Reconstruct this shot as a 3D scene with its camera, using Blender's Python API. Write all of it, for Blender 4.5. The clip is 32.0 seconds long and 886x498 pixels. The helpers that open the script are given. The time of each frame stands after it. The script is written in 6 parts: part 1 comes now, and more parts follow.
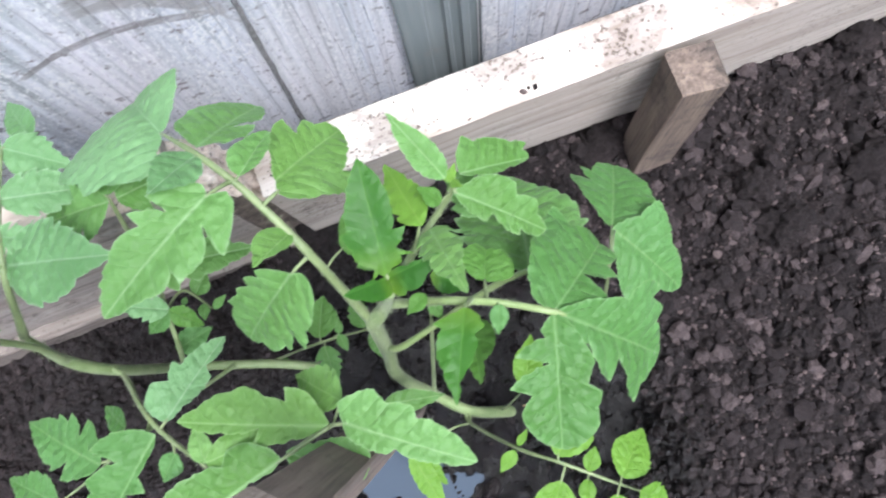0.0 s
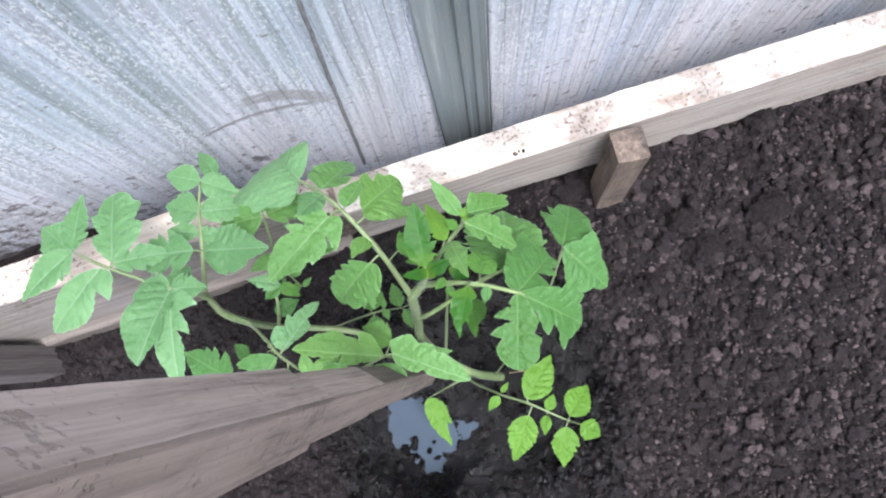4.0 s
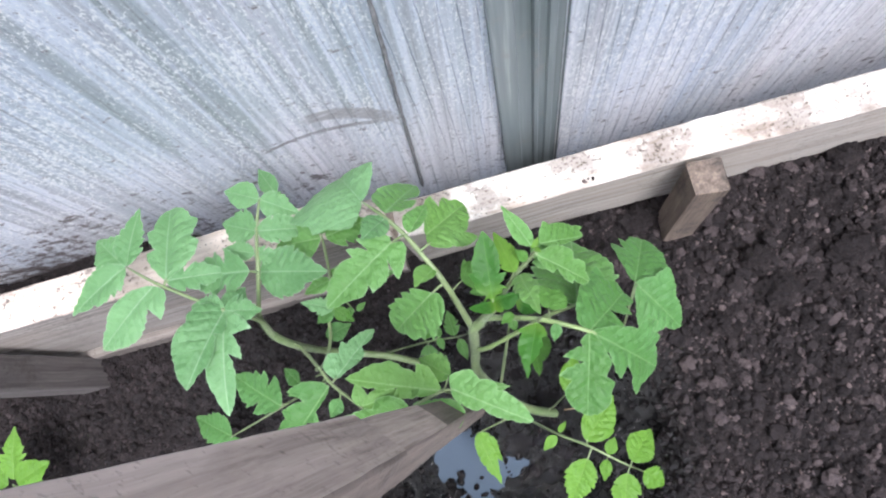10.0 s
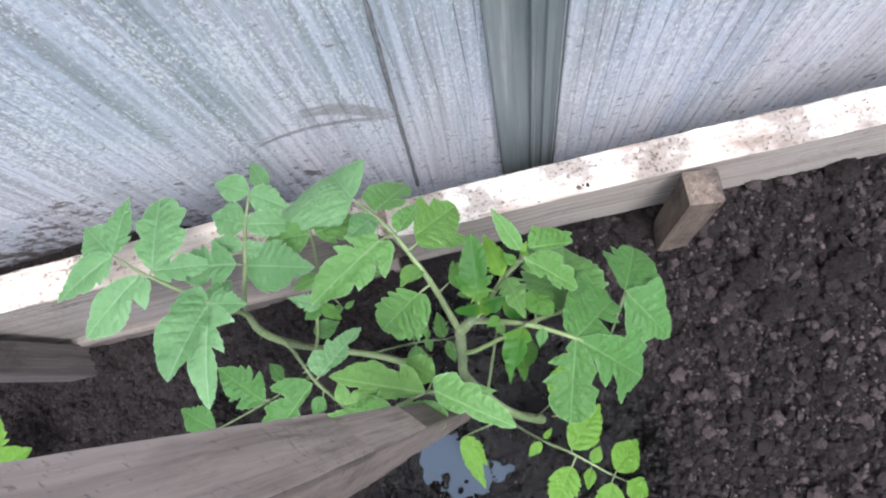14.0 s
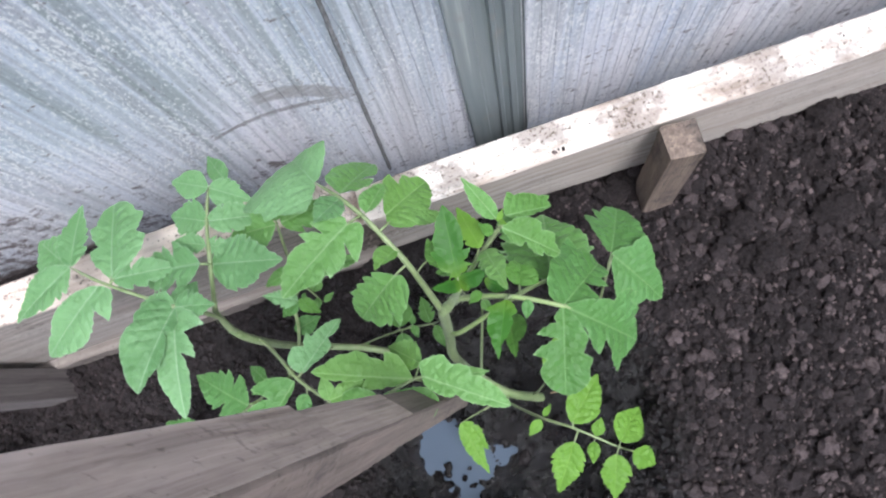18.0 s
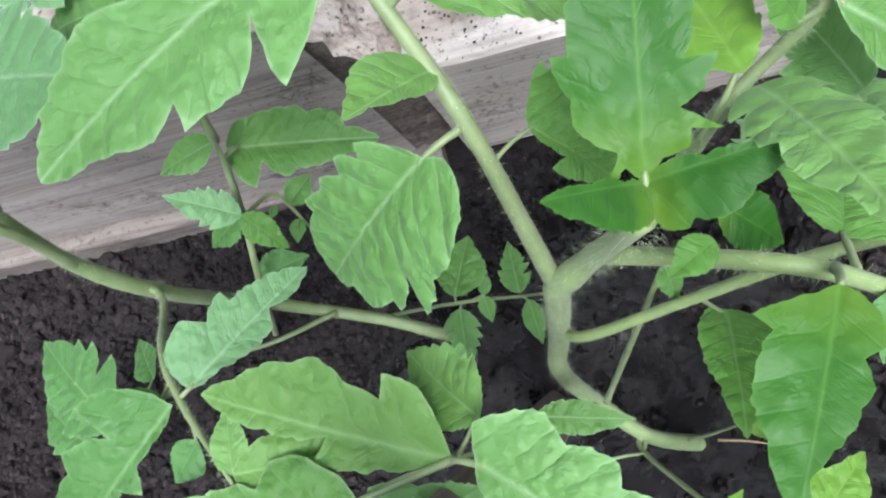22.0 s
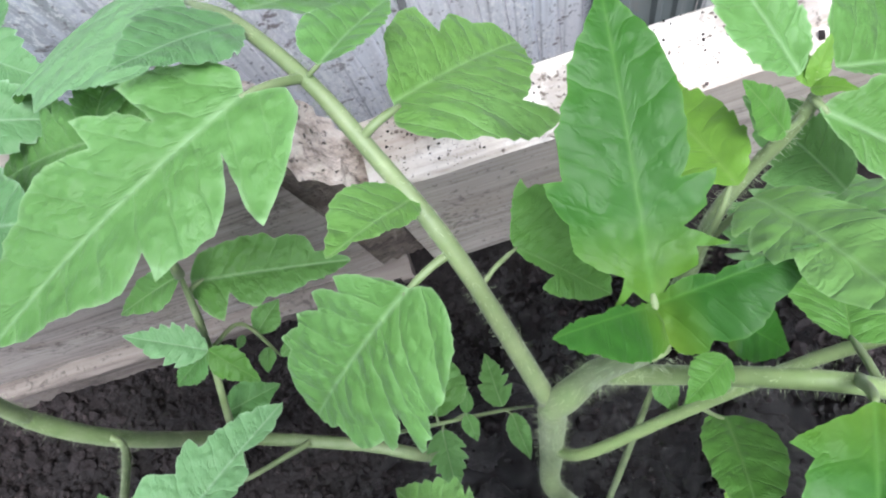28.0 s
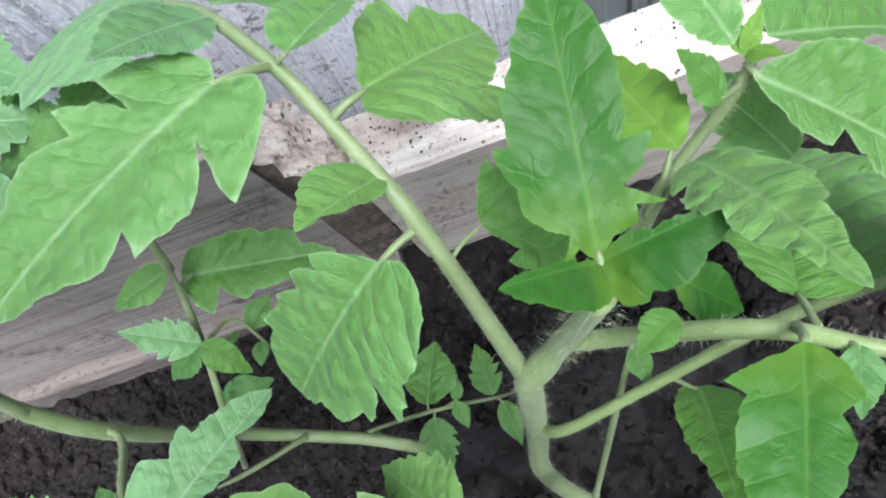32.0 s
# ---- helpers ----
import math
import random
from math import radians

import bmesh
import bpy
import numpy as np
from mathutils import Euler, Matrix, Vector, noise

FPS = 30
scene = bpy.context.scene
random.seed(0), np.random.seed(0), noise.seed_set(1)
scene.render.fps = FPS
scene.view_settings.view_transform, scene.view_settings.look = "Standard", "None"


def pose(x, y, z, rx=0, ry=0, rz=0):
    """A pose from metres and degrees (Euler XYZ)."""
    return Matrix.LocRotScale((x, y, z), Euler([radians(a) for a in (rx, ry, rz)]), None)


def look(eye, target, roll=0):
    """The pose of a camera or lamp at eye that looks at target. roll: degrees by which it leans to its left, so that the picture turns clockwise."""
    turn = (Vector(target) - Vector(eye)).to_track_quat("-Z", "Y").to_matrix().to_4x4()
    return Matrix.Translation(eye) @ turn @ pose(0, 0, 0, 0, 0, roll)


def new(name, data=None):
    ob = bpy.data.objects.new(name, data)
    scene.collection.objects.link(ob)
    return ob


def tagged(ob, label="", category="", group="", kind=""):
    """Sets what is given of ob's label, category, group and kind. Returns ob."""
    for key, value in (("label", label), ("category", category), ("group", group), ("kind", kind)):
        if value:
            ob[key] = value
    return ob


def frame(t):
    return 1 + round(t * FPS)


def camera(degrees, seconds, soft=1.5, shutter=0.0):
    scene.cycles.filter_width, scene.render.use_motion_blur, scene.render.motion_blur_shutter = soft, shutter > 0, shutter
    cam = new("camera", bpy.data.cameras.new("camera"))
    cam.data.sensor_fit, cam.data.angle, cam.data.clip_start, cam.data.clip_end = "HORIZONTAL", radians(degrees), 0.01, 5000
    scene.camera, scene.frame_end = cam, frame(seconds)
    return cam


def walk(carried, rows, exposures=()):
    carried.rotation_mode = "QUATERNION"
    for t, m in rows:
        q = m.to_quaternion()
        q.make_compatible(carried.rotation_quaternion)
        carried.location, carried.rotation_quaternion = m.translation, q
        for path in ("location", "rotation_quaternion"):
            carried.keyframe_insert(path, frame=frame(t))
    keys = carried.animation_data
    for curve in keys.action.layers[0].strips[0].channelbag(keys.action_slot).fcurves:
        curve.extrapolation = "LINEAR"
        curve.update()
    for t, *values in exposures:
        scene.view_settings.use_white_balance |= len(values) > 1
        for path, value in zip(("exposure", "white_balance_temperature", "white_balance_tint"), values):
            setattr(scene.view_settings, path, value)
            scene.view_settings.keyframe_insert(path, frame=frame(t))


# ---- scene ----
cam = camera(63.2, 32.0, soft=2.1, shutter=0.3)
# seconds, x, y, z, and the turn about x, y and z in degrees
PATH = [
    (0, 0.0552, -0.0282, 0.5632, 7.12, 3.65, -20.75),
    (0.5, 0.0338, -0.0283, 0.6004, 6.06, 6.20, -19.78),
    (1, 0.0325, -0.0304, 0.7191, 5.77, 9.32, -19.63),
    (1.5, 0.0288, -0.0551, 0.7549, 6.41, 6.10, -17.23),
    (2, 0.0200, -0.0522, 0.7800, 6.95, 4.74, -16.34),
    (2.5, 0.0330, -0.0544, 0.7783, 7.37, 3.14, -16.85),
    (4.5, 0.0595, -0.0688, 0.7980, 8.03, 5.05, -17.59),
    (5, 0.0578, -0.0735, 0.7969, 7.93, 5.64, -17.55),
    (5.5, 0.0591, -0.0734, 0.7965, 7.90, 6.23, -17.97),
    (6, 0.0579, -0.0750, 0.7911, 7.95, 6.26, -17.48),
    (6.5, 0.0510, -0.0703, 0.7941, 7.64, 5.89, -17.72),
    (7, 0.0549, -0.0742, 0.8007, 7.81, 5.51, -17.96),
    (7.5, 0.0578, -0.0748, 0.8029, 8.07, 5.45, -18.93),
    (8, 0.0605, -0.0775, 0.7996, 9.00, 4.97, -19.70),
    (8.5, 0.0603, -0.0820, 0.8020, 11.37, 3.23, -23.66),
    (9, 0.0448, -0.0714, 0.7975, 12.57, 2.26, -16.97),
    (9.5, 0.0424, -0.0574, 0.7760, 10.71, 5.02, -11.42),
    (10, 0.0396, -0.0452, 0.7677, 9.82, 7.09, -14.84),
    (10.5, 0.0425, -0.0491, 0.7678, 8.78, 6.41, -13.93),
    (11, 0.0403, -0.0496, 0.7715, 8.29, 5.58, -12.80),
    (11.5, 0.0477, -0.0434, 0.7665, 11.25, 5.01, -13.10),
    (12, 0.0467, -0.0473, 0.7680, 11.48, 4.61, -12.07),
    (12.5, 0.0455, -0.0502, 0.7745, 11.01, 4.80, -11.77),
    (13, 0.0461, -0.0468, 0.7699, 10.77, 5.74, -11.78),
    (13.5, 0.0488, -0.0465, 0.7670, 10.61, 6.36, -12.53),
    (14, 0.0478, -0.0474, 0.7623, 10.26, 6.80, -12.62),
    (14.5, 0.0547, -0.0478, 0.7607, 9.99, 6.88, -12.61),
    (16.5, 0.0604, -0.0664, 0.7583, 10.08, 6.05, -11.91),
    (17, 0.0699, -0.0715, 0.7509, 10.04, 5.85, -11.45),
    (17.5, 0.0689, -0.0597, 0.7454, 10.00, 6.14, -11.31),
    (18, 0.0535, -0.0552, 0.7332, 8.95, 6.97, -18.19),
    (18.5, 0.0425, -0.0531, 0.7249, 10.38, 4.88, -23.87),
    (19, 0.0327, -0.0402, 0.6673, 7.51, 6.46, -14.42),
    (19.5, 0.0328, -0.0288, 0.5558, 4.73, 9.21, -17.72),
    (20, 0.0147, -0.0173, 0.4695, 6.52, 12.70, -11.64),
    (20.5, 0.0104, -0.0039, 0.4324, 10.04, 12.73, -5.00),
    (21, 0.0158, -0.0234, 0.4221, 7.35, 11.54, -8.24),
    (21.5, 0.0087, -0.0211, 0.4225, 6.65, 12.79, -6.69),
    (22, 0.0176, -0.0138, 0.4008, 6.16, 13.69, -10.38),
    (22.5, 0.0198, -0.0086, 0.4021, 6.19, 13.56, -12.87),
    (23, 0.0214, -0.0107, 0.4040, 8.12, 14.11, -13.28),
    (23.5, 0.0223, -0.0114, 0.4062, 8.89, 14.61, -13.99),
    (24, 0.0199, -0.0088, 0.4088, 10.11, 14.76, -14.94),
    (24.5, 0.0187, -0.0063, 0.4071, 11.17, 14.51, -15.40),
    (25, 0.0179, -0.0095, 0.4092, 11.97, 14.25, -15.25),
    (25.5, 0.0203, -0.0113, 0.4116, 12.10, 14.19, -15.92),
    (27.5, 0.0095, -0.0035, 0.3950, 12.07, 12.48, -14.80),
    (28, 0.0119, -0.0057, 0.3951, 13.40, 11.29, -14.97),
    (28.5, 0.0145, -0.0070, 0.3956, 13.70, 10.55, -15.45),
    (29, 0.0122, -0.0057, 0.3925, 13.60, 10.27, -15.42),
    (29.5, 0.0186, -0.0080, 0.3958, 13.43, 10.54, -16.16),
    (30, 0.0180, -0.0058, 0.3936, 13.13, 11.29, -16.19),
    (30.5, 0.0147, -0.0050, 0.3938, 13.20, 11.68, -15.81),
    (31, 0.0172, -0.0080, 0.3957, 13.37, 11.88, -15.72),
    (31.5, 0.0172, -0.0173, 0.3974, 13.74, 11.83, -15.83),
    (32, 0.0176, -0.0159, 0.3993, 13.57, 11.88, -16.70),
]
walk(cam, [(t, pose(x, y, z, a, b, c)) for t, x, y, z, a, b, c in PATH], exposures=[(0.0, 1.92, 6400, 12), (2.0, 1.88, 6400, 12), (7.0, 1.80, 6400, 12), (9.0, 1.82, 6400, 12), (11.0, 1.64, 6400, 12), (13.0, 1.58, 6400, 12), (17.5, 1.57, 6400, 12), (19.0, 1.65, 6400, 12), (20.0, 1.54, 6350, 10), (21.0, 1.75, 6350, 10), (22.0, 1.86, 6350, 10), (23.0, 1.95, 6350, 10), (24.0, 1.91, 6350, 10), (25.0, 1.83, 6350, 10), (28.0, 1.78, 6350, 10), (32.0, 1.80, 6350, 10)])

# ---------------------------------------------------------------- light
SUN_EL, SUN_AZ = radians(71), radians(150)
world = bpy.data.worlds.new("world")
scene.world = world
world.use_nodes = True
wn = world.node_tree.nodes
sky = wn.new("ShaderNodeTexSky")
sky.sky_type = "NISHITA"
sky.sun_disc = False
sky.sun_elevation = SUN_EL
sky.sun_rotation = SUN_AZ
sky.air_density, sky.dust_density, sky.ozone_density = 1.0, 3.0, 1.0
world.node_tree.links.new(sky.outputs[0], wn["Background"].inputs[0])
wn["Background"].inputs[1].default_value = 0.11
sun = new("sun", bpy.data.lights.new("sun", "SUN"))
sun.data.energy = 4.3
sun.data.angle = radians(22)
sun.data.color = (1.0, 0.98, 0.955)
sun.matrix_world = look((2 * math.sin(SUN_AZ) * math.cos(SUN_EL), 2 * math.cos(SUN_AZ) * math.cos(SUN_EL), 2 * math.sin(SUN_EL)), (0, 0, 0))


# ---------------------------------------------------------------- materials
def material(name):
    m = bpy.data.materials.new(name)
    m.use_nodes = True
    nt = m.node_tree
    b = nt.nodes["Principled BSDF"]
    return m, nt, b


def node(nt, kind, **props):
    n = nt.nodes.new(kind)
    for k, v in props.items():
        if k == "operation":
            n.operation = v
        elif k == "data_type":
            n.data_type = v
        elif k == "blend_type":
            n.blend_type = v
        elif k == "feature":
            n.feature = v
        elif k == "wave_profile":
            n.wave_profile = v
        elif k == "bands_direction":
            n.bands_direction = v
    return n


def link(nt, a, b):
    nt.links.new(a, b)


def coords(nt, scale=(1, 1, 1), rot=(0, 0, 0), source="Object"):
    tc = nt.nodes.new("ShaderNodeTexCoord")
    mp = nt.nodes.new("ShaderNodeMapping")
    mp.inputs["Scale"].default_value = scale
    mp.inputs["Rotation"].default_value = rot
    link(nt, tc.outputs[source], mp.inputs["Vector"])
    return mp.outputs[0]


def noise_tex(nt, vec, scale, detail=4.0, rough=0.6):
    n = nt.nodes.new("ShaderNodeTexNoise")
    n.inputs["Scale"].default_value = scale
    n.inputs["Detail"].default_value = detail
    n.inputs["Roughness"].default_value = rough
    link(nt, vec, n.inputs["Vector"])
    return n.outputs["Fac"]


def ramp(nt, fac, stops):
    r = nt.nodes.new("ShaderNodeValToRGB")
    el = r.color_ramp.elements
    while len(el) > len(stops):
        el.remove(el[-1])
    while len(el) < len(stops):
        el.new(0.5)
    for e, (p, c) in zip(el, stops):
        e.position = p
        e.color = (*c, 1) if len(c) == 3 else c
    link(nt, fac, r.inputs[0])
    return r.outputs[0]


def mix(nt, fac, a, b, kind="MIX"):
    n = nt.nodes.new("ShaderNodeMix")
    n.data_type = "RGBA"
    n.blend_type = kind
    for sock, v in ((n.inputs["Factor"], fac), (n.inputs["A"], a), (n.inputs["B"], b)):
        if isinstance(v, (int, float)):
            sock.default_value = v
        elif isinstance(v, tuple):
            sock.default_value = (*v, 1)
        else:
            link(nt, v, sock)
    return n.outputs["Result"]


def maths(nt, op, a, b=0.0, clamp=False):
    n = nt.nodes.new("ShaderNodeMath")
    n.operation = op
    n.use_clamp = clamp
    for sock, v in zip(n.inputs, (a, b)):
        if isinstance(v, (int, float)):
            sock.default_value = v
        else:
            link(nt, v, sock)
    return n.outputs[0]


def bump(nt, height, strength, dist, b):
    n = nt.nodes.new("ShaderNodeBump")
    n.inputs["Strength"].default_value = strength
    n.inputs["Distance"].default_value = dist
    link(nt, height, n.inputs["Height"])
    link(nt, n.outputs[0], b.inputs["Normal"])


def leaf_material(name, dark, light, vein, heart=0.0, relief=0.54):
    """A thin green blade: pale veins, quilted between them, light shining through. heart: how yellow it is towards its base."""
    m, nt, b = material(name)
    uv = nt.nodes.new("ShaderNodeUVMap")
    uv.uv_map = "blade"
    sep = nt.nodes.new("ShaderNodeSeparateXYZ")
    link(nt, uv.outputs[0], sep.inputs[0])
    s, v = sep.outputs[0], sep.outputs[1]
    av = maths(nt, "ABSOLUTE", maths(nt, "SUBTRACT", v, 0.5))
    mid = maths(nt, "SUBTRACT", 1.0, maths(nt, "MULTIPLY", av, maths(nt, "ADD", 45.0, maths(nt, "MULTIPLY", s, 50.0))), True)
    # side veins, curving forward to the lobes
    ruv = nt.nodes.new("ShaderNodeUVMap")
    ruv.uv_map = "rib"
    rs = nt.nodes.new("ShaderNodeSeparateXYZ")
    link(nt, ruv.outputs[0], rs.inputs[0])
    vec = coords(nt)
    wob = noise_tex(nt, vec, 160, 2)
    phase = maths(nt, "FRACT", maths(nt, "ADD", rs.outputs[0], maths(nt, "MULTIPLY", maths(nt, "SUBTRACT", wob, 0.5), 0.42)))
    fr = maths(nt, "SUBTRACT", 0.5, maths(nt, "ABSOLUTE", maths(nt, "SUBTRACT", phase, 0.5)))
    side = maths(nt, "SUBTRACT", 1.0, maths(nt, "MULTIPLY", fr, 13.0), True)
    inf = nt.nodes.new("ShaderNodeObjectInfo")
    big = noise_tex(nt, vec, 38, 4, 0.6)
    fine = noise_tex(nt, vec, 420, 3)
    tone = maths(nt, "ADD", maths(nt, "MULTIPLY", big, 0.75), maths(nt, "MULTIPLY", inf.outputs["Random"], 0.4))
    base = ramp(nt, tone, [(0.36, dark), (0.74, light)])
    base = mix(nt, maths(nt, "MULTIPLY", fine, 0.25), base, light)
    if heart:
        yellow = maths(nt, "MULTIPLY", maths(nt, "SUBTRACT", 1.0, maths(nt, "MULTIPLY", s, 3.2), True), heart)
        base = mix(nt, yellow, base, (0.17, 0.26, 0.022))
    deep = maths(nt, "SUBTRACT", 1.0, maths(nt, "MULTIPLY", av, 3.4), True)
    base = mix(nt, maths(nt, "MULTIPLY", deep, maths(nt, "MULTIPLY", fine, 0.75)), base, dark)
    base = mix(nt, maths(nt, "MULTIPLY", side, 0.05), base, vein)
    base = mix(nt, maths(nt, "MULTIPLY", mid, 0.30), base, vein)
    rim = nt.nodes.new("ShaderNodeAttribute")
    rim.attribute_name = "rim"
    base = mix(nt, maths(nt, "MULTIPLY", maths(nt, "POWER", rim.outputs["Fac"], 4.0), 0.34), base, vein)
    link(nt, base, b.inputs["Base Color"])
    b.inputs["Roughness"].default_value = 0.50
    b.inputs["Specular IOR Level"].default_value = 0.26
    b.inputs["Sheen Weight"].default_value = 0.08
    b.inputs["Sheen Tint"].default_value = (0.80, 1.0, 0.80, 1)
    b.inputs["Sheen Roughness"].default_value = 0.5
    cell = nt.nodes.new("ShaderNodeTexVoronoi")
    cell.feature = "SMOOTH_F1"
    cell.inputs["Scale"].default_value = 290
    link(nt, vec, cell.inputs["Vector"])
    # blisters stretched along the side veins
    cb = nt.nodes.new("ShaderNodeCombineXYZ")
    link(nt, maths(nt, "MULTIPLY", rs.outputs[0], 2.6), cb.inputs[0])
    link(nt, maths(nt, "MULTIPLY", maths(nt, "MULTIPLY", v, rs.outputs[1]), 330.0), cb.inputs[1])
    link(nt, maths(nt, "MULTIPLY", inf.outputs["Random"], 40.0), cb.inputs[2])
    crease = noise_tex(nt, cb.outputs[0], 1.0, 2.0, 0.5)
    quilt = maths(nt, "ADD", maths(nt, "MULTIPLY", cell.outputs["Distance"], -1.5), maths(nt, "MULTIPLY", crease, 0.42))
    pleat = maths(nt, "POWER", maths(nt, "SINE", maths(nt, "MULTIPLY", phase, math.pi)), 0.55)
    pleat = maths(nt, "MULTIPLY", maths(nt, "MULTIPLY", pleat, maths(nt, "MULTIPLY", av, 9.0, True)), ramp(nt, noise_tex(nt, vec, 95, 2), [(0.34, (0.15, 0.15, 0.15)), (0.62, (1, 1, 1))]))
    quilt = maths(nt, "ADD", quilt, maths(nt, "MULTIPLY", pleat, maths(nt, "MULTIPLY", rs.outputs[1], 11.0)))
    # broken creases running out between the veins
    fold = maths(nt, "SUBTRACT", 1.0, maths(nt, "MULTIPLY", maths(nt, "ABSOLUTE", maths(nt, "SUBTRACT", crease, 0.48)), 9.0), True)
    fold = maths(nt, "MULTIPLY", fold, ramp(nt, wob, [(0.42, (0, 0, 0)), (0.60, (1, 1, 1))]))
    quilt = maths(nt, "SUBTRACT", quilt, maths(nt, "MULTIPLY", fold, 0.22))
    quilt = maths(nt, "SUBTRACT", quilt, maths(nt, "MULTIPLY", maths(nt, "MAXIMUM", maths(nt, "MULTIPLY", side, crease), mid), 0.26))
    bump(nt, quilt, relief, 0.0016, b)
    tr = nt.nodes.new("ShaderNodeBsdfTranslucent")
    link(nt, mix(nt, 1.0, base, (0.85, 1.0, 0.45), "MULTIPLY"), tr.inputs["Color"])
    mx = nt.nodes.new("ShaderNodeMixShader")
    mx.inputs[0].default_value = 0.28
    link(nt, b.outputs[0], mx.inputs[1])
    link(nt, tr.outputs[0], mx.inputs[2])
    link(nt, mx.outputs[0], nt.nodes["Material Output"].inputs["Surface"])
    return m


def stem_material(name, c1, c2):
    m, nt, b = material(name)
    vec = coords(nt)
    base = ramp(nt, noise_tex(nt, vec, 90, 4), [(0.3, c1), (0.7, c2)])
    link(nt, base, b.inputs["Base Color"])
    b.inputs["Roughness"].default_value = 0.55
    b.inputs["Sheen Weight"].default_value = 0.06
    b.inputs["Subsurface Weight"].default_value = 0.1
    b.inputs["Subsurface Radius"].default_value = (0.002, 0.003, 0.001)
    bump(nt, noise_tex(nt, vec, 500, 3), 0.3, 0.0006, b)
    return m


def wood_material(name, pale, mid, dark, grain=(3, 70, 70), dirt=(0.05, 0.04, 0.035), dirt_at=0.62, specks=0.5, stain=(0.30, 0.22, 0.16), stained=0.0, relief=0.0015):
    """Weathered timber with the grain along x."""
    m, nt, b = material(name)
    vec = coords(nt, grain)
    vec2 = coords(nt)
    warp = nt.nodes.new("ShaderNodeVectorMath")
    warp.operation = "ADD"
    wv = nt.nodes.new("ShaderNodeTexNoise")
    wv.inputs["Scale"].default_value = 9.0
    link(nt, vec2, wv.inputs["Vector"])
    sc = nt.nodes.new("ShaderNodeVectorMath")
    sc.operation = "SCALE"
    sc.inputs["Scale"].default_value = 0.9
    link(nt, wv.outputs["Color"], sc.inputs[0])
    link(nt, vec, warp.inputs[0])
    link(nt, sc.outputs[0], warp.inputs[1])
    g = noise_tex(nt, warp.outputs[0], 1.6, 8, 0.68)
    line = noise_tex(nt, coords(nt, (grain[0] * 0.8, grain[1] * 4, grain[2] * 4)), 1.3, 3, 0.6)
    tone = maths(nt, "ADD", maths(nt, "MULTIPLY", g, 0.65), maths(nt, "MULTIPLY", line, 0.35))
    base = ramp(nt, tone, [(0.34, dark), (0.48, mid), (0.62, pale)])
    blot = noise_tex(nt, vec2, 17, 6, 0.68)
    broad = noise_tex(nt, coords(nt, (0.5, 1, 1)), 24, 3, 0.55)
    if stained:
        base = mix(nt, maths(nt, "MULTIPLY", ramp(nt, broad, [(0.46, (0, 0, 0)), (0.66, (1, 1, 1))]), stained), base, mix(nt, 0.5, base, stain))
    base = mix(nt, ramp(nt, blot, [(dirt_at, (0, 0, 0)), (dirt_at + 0.10, (1, 1, 1))]), base, mix(nt, 0.6, base, dirt))
    sp = noise_tex(nt, vec2, 300, 4, 0.62)
    spk = ramp(nt, maths(nt, "ADD", sp, maths(nt, "MULTIPLY", maths(nt, "SUBTRACT", blot, 0.5), 0.5)), [(0.60, (0, 0, 0)), (0.68, (1, 1, 1))])
    base = mix(nt, maths(nt, "MULTIPLY", spk, specks), base, dirt)
    link(nt, base, b.inputs["Base Color"])
    b.inputs["Roughness"].default_value = 0.85
    bump(nt, maths(nt, "ADD", tone, maths(nt, "MULTIPLY", spk, 0.4)), 0.8, relief, b)
    return m


def soil_material():
    """Crumbly dark soil, wetter and darker in the watered hollow."""
    m, nt, b = material("soil")
    vec = coords(nt)
    clods = nt.nodes.new("ShaderNodeTexVoronoi")
    clods.inputs["Scale"].default_value = 150
    link(nt, vec, clods.inputs["Vector"])
    fine = noise_tex(nt, vec, 420, 6, 0.7)
    big = noise_tex(nt, vec, 11, 5, 0.6)
    base = ramp(nt, maths(nt, "ADD", maths(nt, "MULTIPLY", fine, 0.55), maths(nt, "MULTIPLY", big, 0.45)),
                [(0.36, (0.0060, 0.0046, 0.0047)), (0.54, (0.0205, 0.0156, 0.0158)), (0.70, (0.058, 0.0445, 0.0440))])
    wet = nt.nodes.new("ShaderNodeAttribute")
    wet.attribute_name = "wet"
    w = wet.outputs["Fac"]
    link(nt, maths(nt, "ADD", 0.2, maths(nt, "MULTIPLY", w, 0.35)), b.inputs["Specular IOR Level"])
    base = mix(nt, w, base, mix(nt, 1.0, base, (0.21, 0.206, 0.215), "MULTIPLY"))
    link(nt, base, b.inputs["Base Color"])
    shine = ramp(nt, noise_tex(nt, vec, 38, 3), [(0.40, (0.35, 0.35, 0.35)), (0.58, (0.82, 0.82, 0.82))])
    link(nt, maths(nt, "SUBTRACT", 0.95, maths(nt, "MULTIPLY", w, shine)), b.inputs["Roughness"])
    hgt = maths(nt, "ADD", maths(nt, "MULTIPLY", clods.outputs["Distance"], -0.8), fine)
    bump(nt, hgt, 0.9, 0.004, b)
    return m


